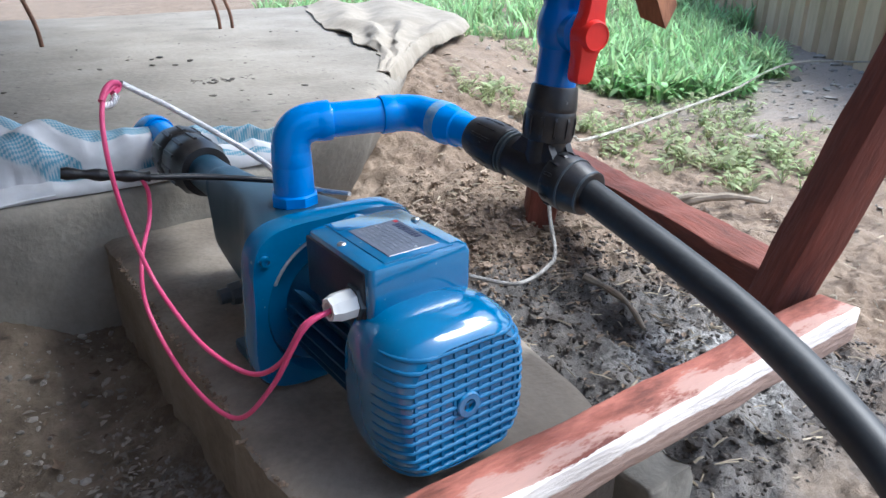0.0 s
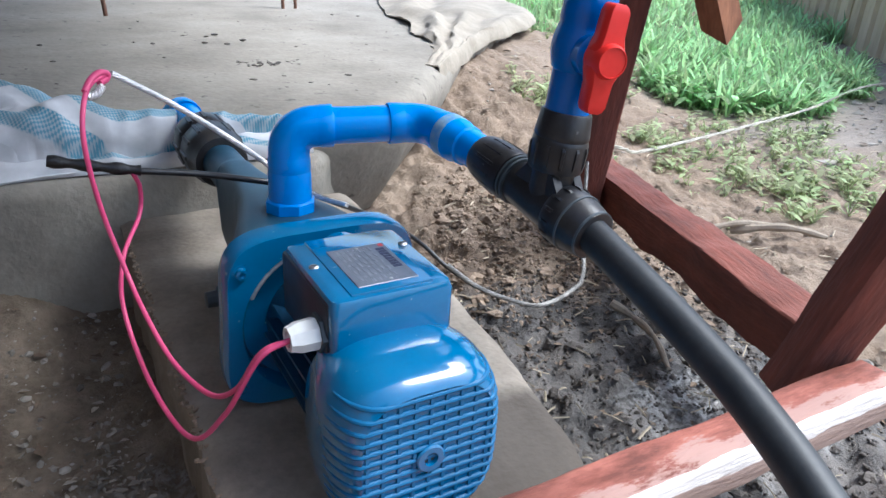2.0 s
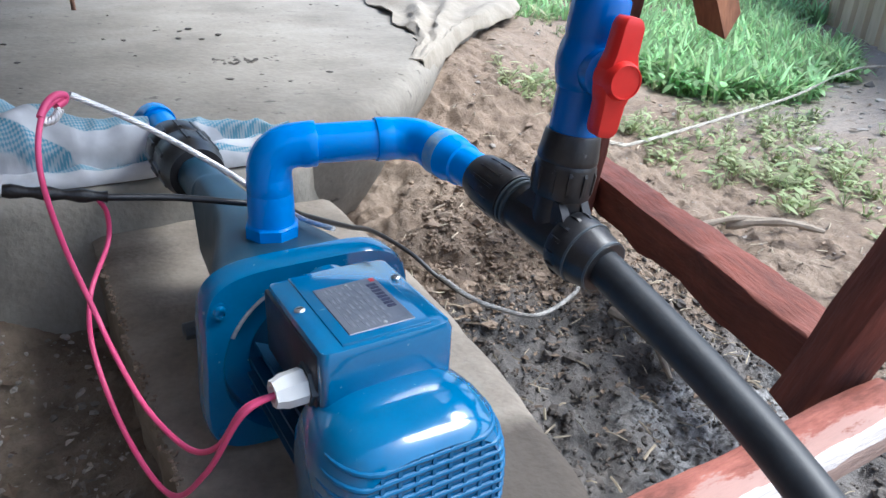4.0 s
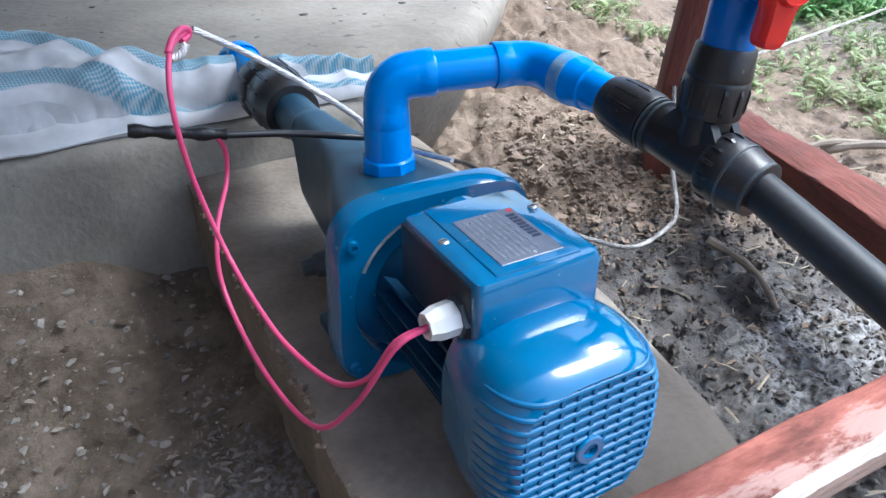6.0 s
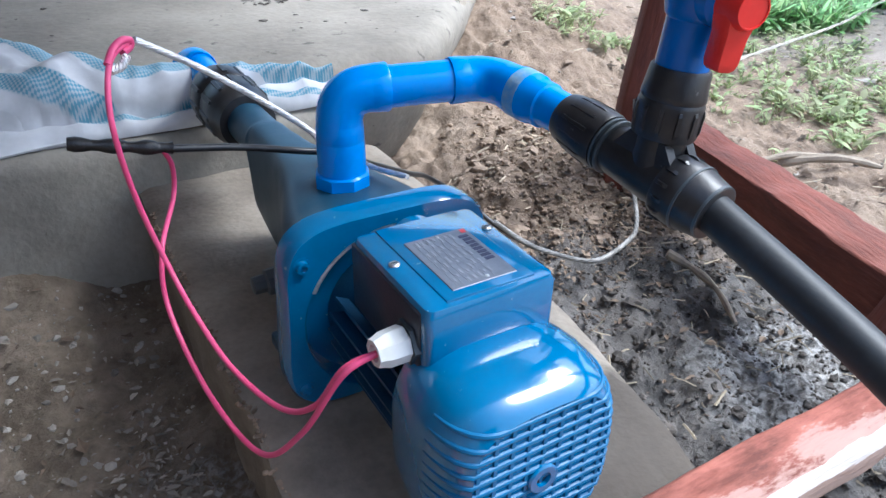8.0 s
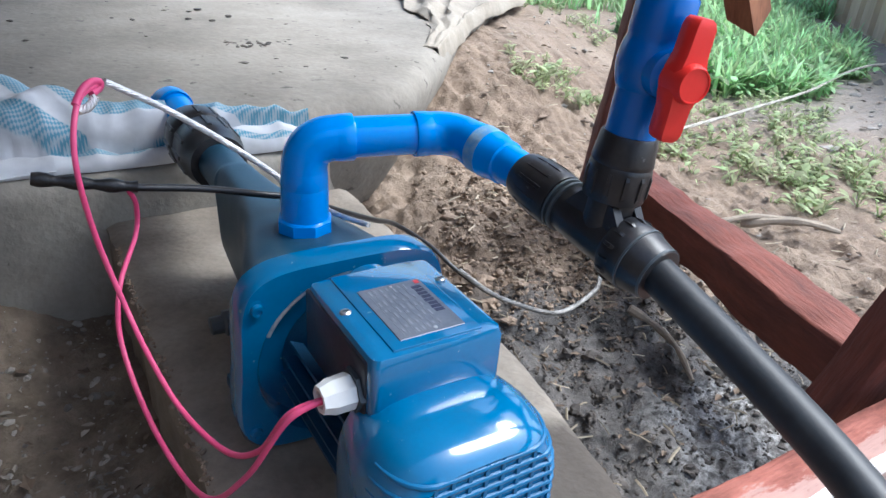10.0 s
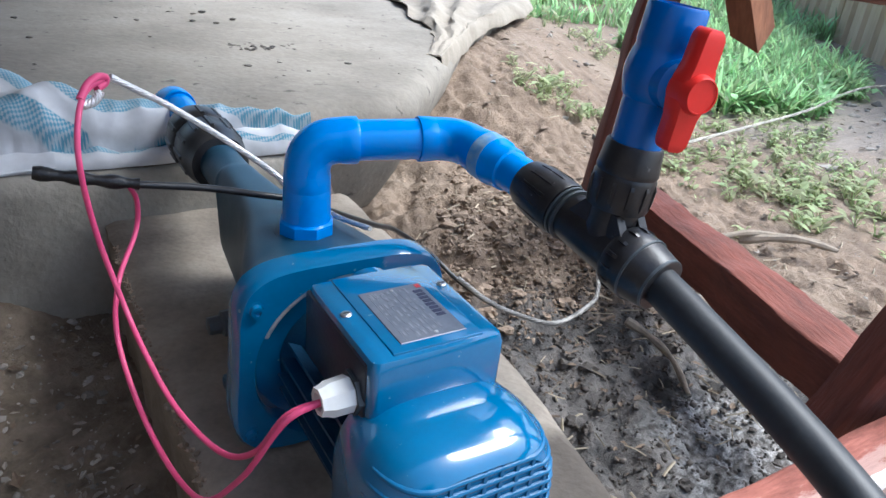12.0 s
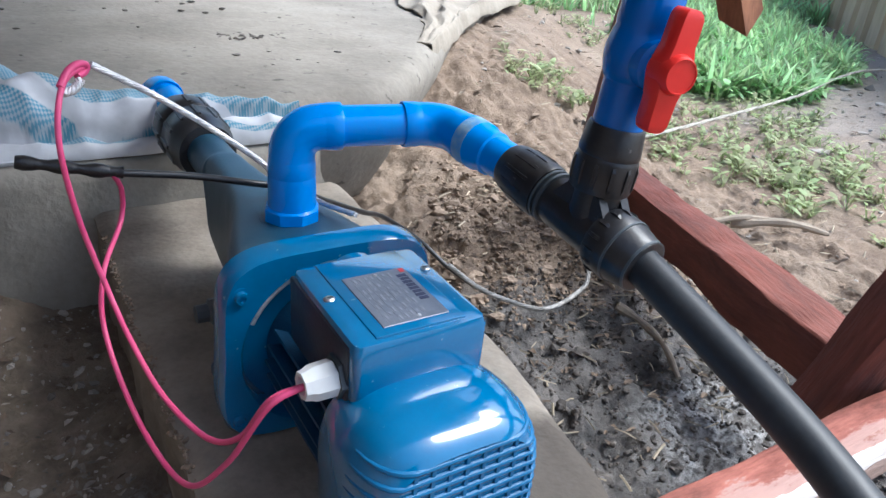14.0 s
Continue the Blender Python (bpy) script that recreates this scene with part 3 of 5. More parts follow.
fan_cover()
# Housing and fins take the darkened paint in place of real shade
part("motor_housing", turned((0, 0.08, CZ), (0, 1, 0), [(0, 0.05), (0.15, 0.05), (0.165, 0.056)], 48), PAINT_SHADED, pump)
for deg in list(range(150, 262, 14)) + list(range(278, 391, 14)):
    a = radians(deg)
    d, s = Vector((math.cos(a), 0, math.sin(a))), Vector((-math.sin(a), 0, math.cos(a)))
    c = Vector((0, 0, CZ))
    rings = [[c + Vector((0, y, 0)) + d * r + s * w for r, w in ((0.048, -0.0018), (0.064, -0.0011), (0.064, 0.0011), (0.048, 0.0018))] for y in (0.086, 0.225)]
    part("fin", loft(rings), PAINT_SHADED, pump, smooth=False)


def terminal_box():
    # Body below the lid: its shade is in the colour
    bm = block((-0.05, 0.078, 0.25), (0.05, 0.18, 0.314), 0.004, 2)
    box = part("terminal_box", bm, PAINT_SHADED, pump)
    # Thin dark panel added to draw the shaded left side
    part("side_shade_panel", block((-0.0552, 0.0735, 0.262), (-0.05, 0.184, 0.3195), 0.0022, 2), SIDE_SHADE, box, "dark panel added as shade on the box side")
    rings = []
    for x0, z in ((0.0525, 0.272), (0.0535, 0.276), (0.0535, 0.318), (0.0515, 0.3235), (0.047, 0.3255)):
        k = 0.0535 - x0
        y0, y1 = 0.0655 + k, 0.186 - k
        w = x0
        ring = []
        for cx, cy, a0 in ((1, 1, 0), (-1, 1, 90), (-1, -1, 180), (1, -1, 270)):
            for q in (0, 30, 60, 90):
                a = radians(a0 + q)
                ring.append(Vector((cx * (w - 0.006) + 0.006 * math.cos(a), (y1 - 0.006 if cy > 0 else y0 + 0.006) + 0.006 * math.sin(a), z)))
        rings.append(ring)
    lid = part("box_lid", loft(rings), PAINT, box)
    part("lid_panel", block((-0.036, 0.0705, 0.324), (0.036, 0.181, 0.3268), 0.0012, 2), PAINT, lid)
    part("lid_hump", turned((0.0, 0.185, 0.300), (0, 1, 0), [(-0.006, 0.024), (-0.004, 0.0265), (0.004, 0.0265), (0.006, 0.024)], 28), PAINT, lid)
    for x, y in ((-0.0445, 0.13), (0.0445, 0.145)):
        part("screw", turned((x, y, 0.3245), (0, 0, 1), [(0, 0.0042), (0.0016, 0.0042), (0.0026, 0.003)], 16), STEEL, lid)
        part("screw_slot", block((x - 0.0026, y - 0.0005, 0.3268), (x + 0.0026, y + 0.0005, 0.3274)), HOLE, lid, smooth=False)
    plate = part("nameplate", block((-0.0265, 0.0785, 0.3266), (0.0265, 0.1505, 0.3276), 0.0004, 1), PLATE, lid, "printed aluminium nameplate with a red mark", smooth=False)
    top = 0.3277

    def bar(x0, x1, y0, y1, mat):
        part("print", block((x0, y0, top - 0.0002), (x1, y1, top + 0.00015)), mat, plate, smooth=False)

    bar(0.0205, 0.0245, 0.1435, 0.1485, REDINK)
    for i in range(8):
        y = 0.1405 - i * 0.0051
        bar(0.0150 + 0.0005 * (i % 2), 0.0228, y - 0.0037, y, INK)
    for i, x in enumerate((0.0085, 0.0035, -0.0015, -0.0065, -0.0115, -0.0165, -0.021)):
        bar(x, x + 0.0004, 0.081, 0.148, FAINT)
        rng = random.Random(i)
        y = 0.146
        while y > 0.085:
            w = rng.uniform(0.003, 0.009)
            bar(x + 0.0015, x + 0.0031, max(y - w, 0.082), y, FAINT)
            y -= w + rng.uniform(0.003, 0.011)
    for y in (0.083, 0.146):
        part("rivet", turned((0.0 if y > 0.1 else 0.004, y, top - 0.0002), (0, 0, 1), [(0, 0.0017), (0.0008, 0.0012)], 12), STEEL, plate)
    boss = part("gland_boss", turned((-0.046, 0.09, 0.288), (-1, 0, 0), [(0, 0.018), (0.012, 0.0165)], 6), GREY_PLASTIC, box)
    hexa = turned((-0.058, 0.09, 0.288), (-1, -0.05, 0.0), [(0, 0.0125), (0.001, 0.0138), (0.016, 0.0132), (0.02, 0.0115), (0.024, 0.0105), (0.024, 0.007), (0.02, 0.006)], 8)
    part("cable_gland", hexa, WHITE_PLASTIC, box, "white plastic cable gland")
    return box


terminal_box()


def flange():
    """The cast bracket that joins motor and pump, with a round well."""
    outer = lambda y, k: [Vector((p.x * (1 + 0.09 * max(0, (0.24 - p.z) / 0.11)) * k, p.y, 0.224 + (p.z - 0.224) * k)) for p in superring(0, 0.2235, y, 0.1, 0.0945, 4.6, 64)]
    circle = lambda y, r: [Vector((r * math.cos(2 * math.pi * i / 64), y, CZ + 0.006 + r * math.sin(2 * math.pi * i / 64))) for i in range(64)]
    rings = [outer(0.252, 0.97), outer(0.249, 1.0), outer(0.226, 1.0), outer(0.222, 0.975), circle(0.222, 0.086), circle(0.225, 0.0835), circle(0.246, 0.0815)]
    f = part("flange", loft(rings), PAINT, pump)
    arc = [Vector((0.0825 * math.cos(radians(a)), 0.2265, CZ + 0.006 + 0.0825 * math.sin(radians(a)))) for a in range(62, 158, 4)]
    part("ring", tube(arc, 0.0028, 8), WORN, f, "scraped bare metal edge")
    for x, z in ((-0.083, 0.285), (0.083, 0.285), (-0.09, 0.157), (0.09, 0.157)):
        part("bolt", turned((x, 0.2235, z), (0, -1, 0), [(0, 0.0085), (0.002, 0.0085), (0.0021, 0.006), (0.0062, 0.0055), (0.0064, 0.003), (0.004, 0.003)], 18), PAINT, f)
    return f


flange()


def casing():
    rows = ((0.25, 0.098, 0.312, 0.13, 5.0), (0.262, 0.09, 0.306, 0.13, 4.5), (0.28, 0.08, 0.301, 0.129, 4.5), (0.33, 0.066, 0.2985, 0.129, 5.0), (0.375, 0.05, 0.297, 0.131, 5.0),
            (0.42, 0.038, 0.294, 0.133, 5.0), (0.47, 0.031, 0.289, 0.138, 4.5), (0.53, 0.0275, 0.285, 0.145, 4.0), (0.565, 0.027, 0.284, 0.155, 3.6), (0.572, 0.0275, 0.283, 0.224, 2.4), (0.58, 0.0275, 0.282, 0.227, 2.0), (0.655, 0.0275, 0.282, 0.227, 2.0))
    fine = []
    for a, b in zip(rows, rows[1:]):
        fine += [[a[i] + (b[i] - a[i]) * k / 3 for i in range(5)] for k in range(3)]
    fine.append(rows[-1])
    rings = [superring(0, (t + b) / 2, y, w, (t - b) / 2, p, 56) for y, w, t, b, p in fine]
    c = part("pump_casing", loft(rings), DUSTY, pump, "dusty blue cast iron casing")
    part("outlet_boss", turned((0, 0.328, 0.288), (0, 0, 1), [(0, 0.036), (0.008, 0.033), (0.0105, 0.031)], 32), DUSTY, c)
    part("drain_plug", turned((-0.066, 0.36, 0.19), (-1, 0, 0), [(0, 0.015), (0.012, 0.014), (0.014, 0.01), (0.026, 0.0095), (0.027, 0.007)], 8), GREY_PLASTIC, c)
    part("foot", block((-0.085, 0.285, PLINTH_TOP - 0.001), (0.085, 0.345, 0.14), 0.004, 2), DUSTY, c)
    return c


casing()

# ---- blue pipework ----
riser = thing("discharge_pipe", (0, 0.328, 0.298), "bright blue plastic riser pipe glued with elbows", "pipe")
RX, RY, HZ = 0.0, 0.328, 0.390
hexr = turned((RX, RY, 0.2975), (0, 0, 1), [(0, 0.0262), (0.001, 0.0272), (0.013, 0.0272), (0.015, 0.025)], 8)
part("adaptor", hexr, PVC, riser)
part("socket", turned((RX, RY, 0.311), (0, 0, 1), [(0, 0.0232), (0.03, 0.0228), (0.0345, 0.0222)], 36), PVC, riser)


def elbow(corner, d0, d1, leg, bend, r, parent, mat):
    """A pipe elbow that comes along d0 to the corner and leaves along d1, with a thicker mouth at each end."""
    c, d0, d1 = Vector(corner), Vector(d0).normalized(), Vector(d1).normalized()
    path = [c - d0 * (bend + (leg - bend) * (1 - k / 3)) for k in range(3)]
    for k in range(13):
        t = k / 12
        path.append((c - d0 * bend) * (1 - t) ** 2 + c * 2 * t * (1 - t) + (c + d1 * bend) * t * t)
    path += [c + d1 * (bend + (leg - bend) * k / 3) for k in (1, 2, 3)]
    e = part("elbow", tube(path, r, 36), mat, parent)
    for base, d in ((c - d0 * leg, d0), (c + d1 * leg, -d1)):
        part("mouth", turned(base, d, [(0, r - 0.001), (0.0, r + 0.0004), (0.0015, r + 0.0009), (0.012, r + 0.0006), (0.02, r - 0.0004)], 36), mat, e)
    return e


E2 = Vector((0.143, 0.293, 0.393))
TA, TB = Vector((0.1545, 0.191, 0.384)), Vector((0.169, 0.036, 0.357))
TD = (TB - TA).normalized()
along = (E2 - Vector((RX, RY, HZ))).normalized()
elbow((RX, RY, HZ), (0, 0, 1), along, 0.046, 0.03, 0.0218, riser, PVC)
part("pipe", tube([Vector((RX, RY, HZ)) + along * s for s in (0.04, 0.08, 0.11)], 0.0196, 36), PVC, riser)
down = (TA - E2).normalized()
elbow(E2, along, down, 0.042, 0.026, 0.0212, riser, PVC)
part("reducer", turned(E2 + down * 0.04, down, [(0, 0.0205), (0.0, 0.0232), (0.022, 0.0228), (0.024, 0.0212), (0.038, 0.0206), (0.0395, 0.0186), (0.075, 0.0178)], 36), PVC, riser)
part("glue_ring", turned(E2 + down * 0.0425, down, [(0, 0.0229), (0.0005, 0.02345), (0.014, 0.0233), (0.0145, 0.0228)], 36), GLUE, riser, "smeared old glue")

# ---- black tee ----
tee = thing("compression_tee", TA.lerp(TB, 0.5), "black plastic compression tee joining pipe and valve", "pipe fitting")
UPD = Vector((0.09, -0.035, 1)).normalized()
TC = TA + TD * 0.098


def nut(base, d, profile, parent, ribs, span, name="nut", lift=0.0014):
    """A union nut turned from a profile, with raised grip ribs over part of its length."""
    base, d = Vector(base), Vector(d).normalized()
    n = part(name, turned(base, d, profile, 40), BLACK, parent)
    a, b = axes_for(d)
    (h0, r0), (h1, r1) = span
    for i in range(ribs):
        w = 2 * math.pi * i / ribs
        out, side = a * math.cos(w) + b * math.sin(w), -a * math.sin(w) + b * math.cos(w)
        wide = 1.1 * r0 / ribs
        rings = [[base + d * h + out * (r + lift * o) + side * sgn * wide for o, sgn in ((-1.5, -1), (k, -0.6), (k, 0.6), (-1.5, 1))] for h, r, k in ((h0, r0, 0.2), (h0 + 0.003, r0, 1), (h1 - 0.003, r1, 1), (h1, r1, 0.2))]
        part("rib", loft(rings), BLACK, n, smooth=False)
    return n


def ring_mark(at, d, r, width, mat, label=""):
    part("edge_ring", turned(at, d, [(0, r - 0.003), (0, r), (width, r - 0.0002), (width, r - 0.003)], 40), mat, tee, label)


part("tee_body", turned(TA + TD * 0.045, TD, [(0, 0.0195), (0.02, 0.021), (0.055, 0.022), (0.09, 0.021)], 36), BLACK, tee)
part("branch", turned(TC, UPD, [(0, 0.021), (0.02, 0.0195), (0.034, 0.0195)], 32), BLACK, tee)
for s in (1, -1):
    w = TD.cross(UPD).normalized() * s
    part("web", loft([[TC + TD * x + UPD * z + w * y for x, z in ((-0.032, 0.012), (0.032, 0.012), (0.016, 0.032), (-0.016, 0.032))] for y in (0.008, 0.0168)]), BLACK, tee, smooth=False)
nut(TA, TD, [(0, 0.0172), (0, 0.0205), (0.004, 0.022), (0.02, 0.0243), (0.046, 0.0248), (0.049, 0.0238), (0.049, 0.02)], tee, 12, ((0.012, 0.0234), (0.04, 0.0247)), lift=0.0009)
for h in (0.0505, 0.056):
    ring_mark(TA + TD * h, TD, 0.0236, 0.0022, GREY_PLASTIC, "worn grey edge")
nut(TA + TD * 0.116, TD, [(0, 0.02), (0, 0.0255), (0.003, 0.0268), (0.021, 0.027), (0.0225, 0.026), (0.0245, 0.0255), (0.041, 0.0222), (0.043, 0.021), (0.043, 0.014)], tee, 14, ((0.003, 0.0268), (0.013, 0.027)))
ring_mark(TA + TD * 0.1375, TD, 0.0272, 0.0018, GREY_PLASTIC, "worn grey edge")
ring_mark(TA + TD * 0.1565, TD, 0.0224, 0.0022, GREY_PLASTIC, "worn grey edge")
nut(TC + UPD * 0.032, UPD, [(0, 0.0185), (0, 0.0238), (0.002, 0.0246), (0.025, 0.0248), (0.027, 0.0242), (0.0285, 0.0236), (0.03, 0.0244), (0.033, 0.0242), (0.05, 0.0222), (0.052, 0.021), (0.052, 0.017)], tee, 12, ((0.004, 0.0244), (0.024, 0.0248)))

# ---- valve ----
valve = thing("ball_valve", TC + UPD * 0.082, "blue plastic ball valve with a red handle on the tee", "valve")
prof = [(0.0, 0.0175), (0.002, 0.0195), (0.035, 0.0198), (0.037, 0.0215)]
prof += [(0.037 + 0.036 * k / 8, 0.0215 + 0.0035 * math.sin(math.pi * k / 8)) for k in range(1, 9)]
prof += [(0.076, 0.0222), (0.101, 0.0218), (0.103, 0.0205), (0.103, 0.017), (0.08, 0.0165)]
part("valve_body", turned(TC + UPD * 0.082, UPD, prof, 40), PVC_DEEP, valve)
STEM = Vector((-0.2, -1, 0.0))
STEM = (STEM - UPD * STEM.dot(UPD)).normalized()
HB = TC + UPD * 0.134
part("stem", turned(HB, STEM, [(0.012, 0.018), (0.028, 0.018), (0.03, 0.016), (0.036, 0.0125), (0.044, 0.012)], 32), PVC_DEEP, valve)
ACR = UPD.cross(STEM).normalized()
tiltv = (UPD + ACR * 0.03).normalized()
accr = tiltv.cross(STEM).normalized()


def handle():
    bm = bmesh.new()
    rows = ((-0.042, 0.005, -0.002), (-0.040, 0.008, -0.001), (-0.036, 0.0096, 0.0), (-0.018, 0.0104, 0.0), (-0.008, 0.0132, 0.001), (0.008, 0.0132, 0.001), (0.018, 0.0104, 0.0), (0.036, 0.0096, 0.0), (0.040, 0.008, -0.001), (0.042, 0.005, -0.002))
    rings = []
    for t, w, d in rows:
        c = HB + STEM * 0.036 + tiltv * t
        rings.append([c + accr * a * w + STEM * b for a, b in ((-0.85, -0.005), (0.85, -0.005), (1, -0.003), (1, 0.008 + d), (0.8, 0.011 + d), (-0.8, 0.011 + d), (-1, 0.008 + d), (-1, -0.003))])
    h = part("handle", loft(rings, bm=bm), RED, valve, "red plastic lever")
    part("handle_cap", turned(HB + STEM * 0.03, STEM, [(0, 0.0145), (0.014, 0.0145), (0.02, 0.0135), (0.0235, 0.012), (0.0235, 0.0112), (0.0227, 0.011)], 32), RED, h)


handle()

# ---- black water pipe ----
water = [TA + TD * 0.145, TB, (0.1685, -0.131, 0.307), (0.134, -0.262, 0.269), (0.071, -0.357, 0.242), (0.03, -0.47, 0.16), (0.02, -0.62, 0.03), (0.02, -0.8, -0.02)]
tagged(obj("water_pipe", tube(smooth_path(water, 12), 0.015, 28), PIPE_BLACK), "matt black plastic water pipe dipping from the tee", "pipe")

# ---- suction line ----
suction = thing("suction_pipe", (0, 0.72, 0.2), "blue plastic suction pipe with a black union", "pipe")
nut((0, 0.735, 0.2545), (0, -1, 0), [(0, 0.035), (0, 0.041), (0.004, 0.044), (0.053, 0.044), (0.061, 0.041), (0.085, 0.038), (0.085, 0.026)], suction, 12, ((0.004, 0.044), (0.05, 0.044)), "union_nut", 0.002)
nut((0, 0.735, 0.2545), (0, 1, 0), [(0, 0.037), (0, 0.043), (0.004, 0.046), (0.043, 0.046), (0.05, 0.043), (0.07, 0.0395), (0.07, 0.023)], suction, 12, ((0.004, 0.046), (0.042, 0.046)), "union_nut", 0.002)
part("pipe", tube([(0, 0.75, 0.256), (-0.002, 0.84, 0.264), (-0.004, 0.91, 0.271)], 0.0235, 28), PVC, suction)
elbow((-0.005, 0.925, 0.273), (-0.03, 1, 0.1), (-0.5, 0.1, -0.85), 0.042, 0.028, 0.0262, suction, PVC)

# ---- woven sack on the ledge ----
def sack_material():
    """Woven tape in blue and white bands that run along the sack."""
    m = bpy.data.materials.new("striped_woven_plastic")
    m.use_nodes = True
    n, l = m.node_tree.nodes, m.node_tree.links
    p = n["Principled BSDF"]
    uv = n.new("ShaderNodeUVMap")
    sep = n.new("ShaderNodeSeparateXYZ")
    l.new(uv.outputs[0], sep.inputs[0])
    wave = node_math(n, l, "FRACT", node_math(n, l, "ADD", sep.outputs[1], 1.0), 0)
    band = n.new("ShaderNodeValToRGB")
    e = band.color_ramp.elements
    e[0].position, e[0].color = 0.0, (0, 0, 0, 1)
    e[1].position, e[1].color = 0.97, (0, 0, 0, 1)
    for at, v in ((0.13, 0.0), (0.14, 0.9), (0.28, 1.0), (0.29, 0.0), (0.6, 0.0), (0.61, 0.9), (0.8, 1.0), (0.95, 0.85)):
        k = e.new(at)
        k.color = (v, v, v, 1)
    l.new(wave, band.inputs[0])
    chk, flat = n.new("ShaderNodeTexChecker"), n.new("ShaderNodeTexCoord")
    mp = n.new("ShaderNodeMapping")
    mp.inputs["Scale"].default_value = (300, 380, 0)
    mp.inputs["Rotation"].default_value = (0, 0, 0.6)
    l.new(flat.outputs["Object"], mp.inputs[0]), l.new(mp.outputs[0], chk.inputs[0])
    chk.inputs["Scale"].default_value = 1.0
    weave = node_math(n, l, "ADD", node_math(n, l, "MULTIPLY", chk.outputs[1], 0.55), 0.4)
    fac = node_math(n, l, "MULTIPLY", band.outputs[0], weave)
    x = n.new("ShaderNodeMix")
    x.data_type = "RGBA"
    x.inputs[6].default_value, x.inputs[7].default_value = (0.54, 0.555, 0.575, 1), (0.05, 0.25, 0.36, 1)
    l.new(fac, x.inputs[0])
    tc, t = n.new("ShaderNodeTexCoord"), n.new("ShaderNodeTexNoise")
    t.inputs["Scale"].default_value, t.inputs["Detail"].default_value = 18, 7
    l.new(tc.outputs["Object"], t.inputs[0])
    hsv, mr = n.new("ShaderNodeHueSaturation"), n.new("ShaderNodeMapRange")
    mr.inputs[1].default_value, mr.inputs[2].default_value = 0.3, 0.65
    mr.inputs[3].default_value, mr.inputs[4].default_value = 0.72, 1.1
    l.new(t.outputs[0], mr.inputs[0]), l.new(mr.outputs[0], hsv.inputs["Value"]), l.new(x.outputs[2], hsv.inputs["Color"])
    l.new(hsv.outputs[0], p.inputs["Base Color"])
    p.inputs["Roughness"].default_value = 0.5
    crease, b = n.new("ShaderNodeTexNoise"), n.new("ShaderNodeBump")
    crease.noise_type = "RIDGED_MULTIFRACTAL"
    crease.inputs["Scale"].default_value, crease.inputs["Detail"].default_value = 14, 3
    l.new(tc.outputs["Object"], crease.inputs[0])
    b.inputs["Strength"].default_value, b.inputs["Distance"].default_value = 0.85, 0.007
    l.new(crease.outputs[0], b.inputs["Height"]), l.new(b.outputs[0], p.inputs["Normal"])
    return m


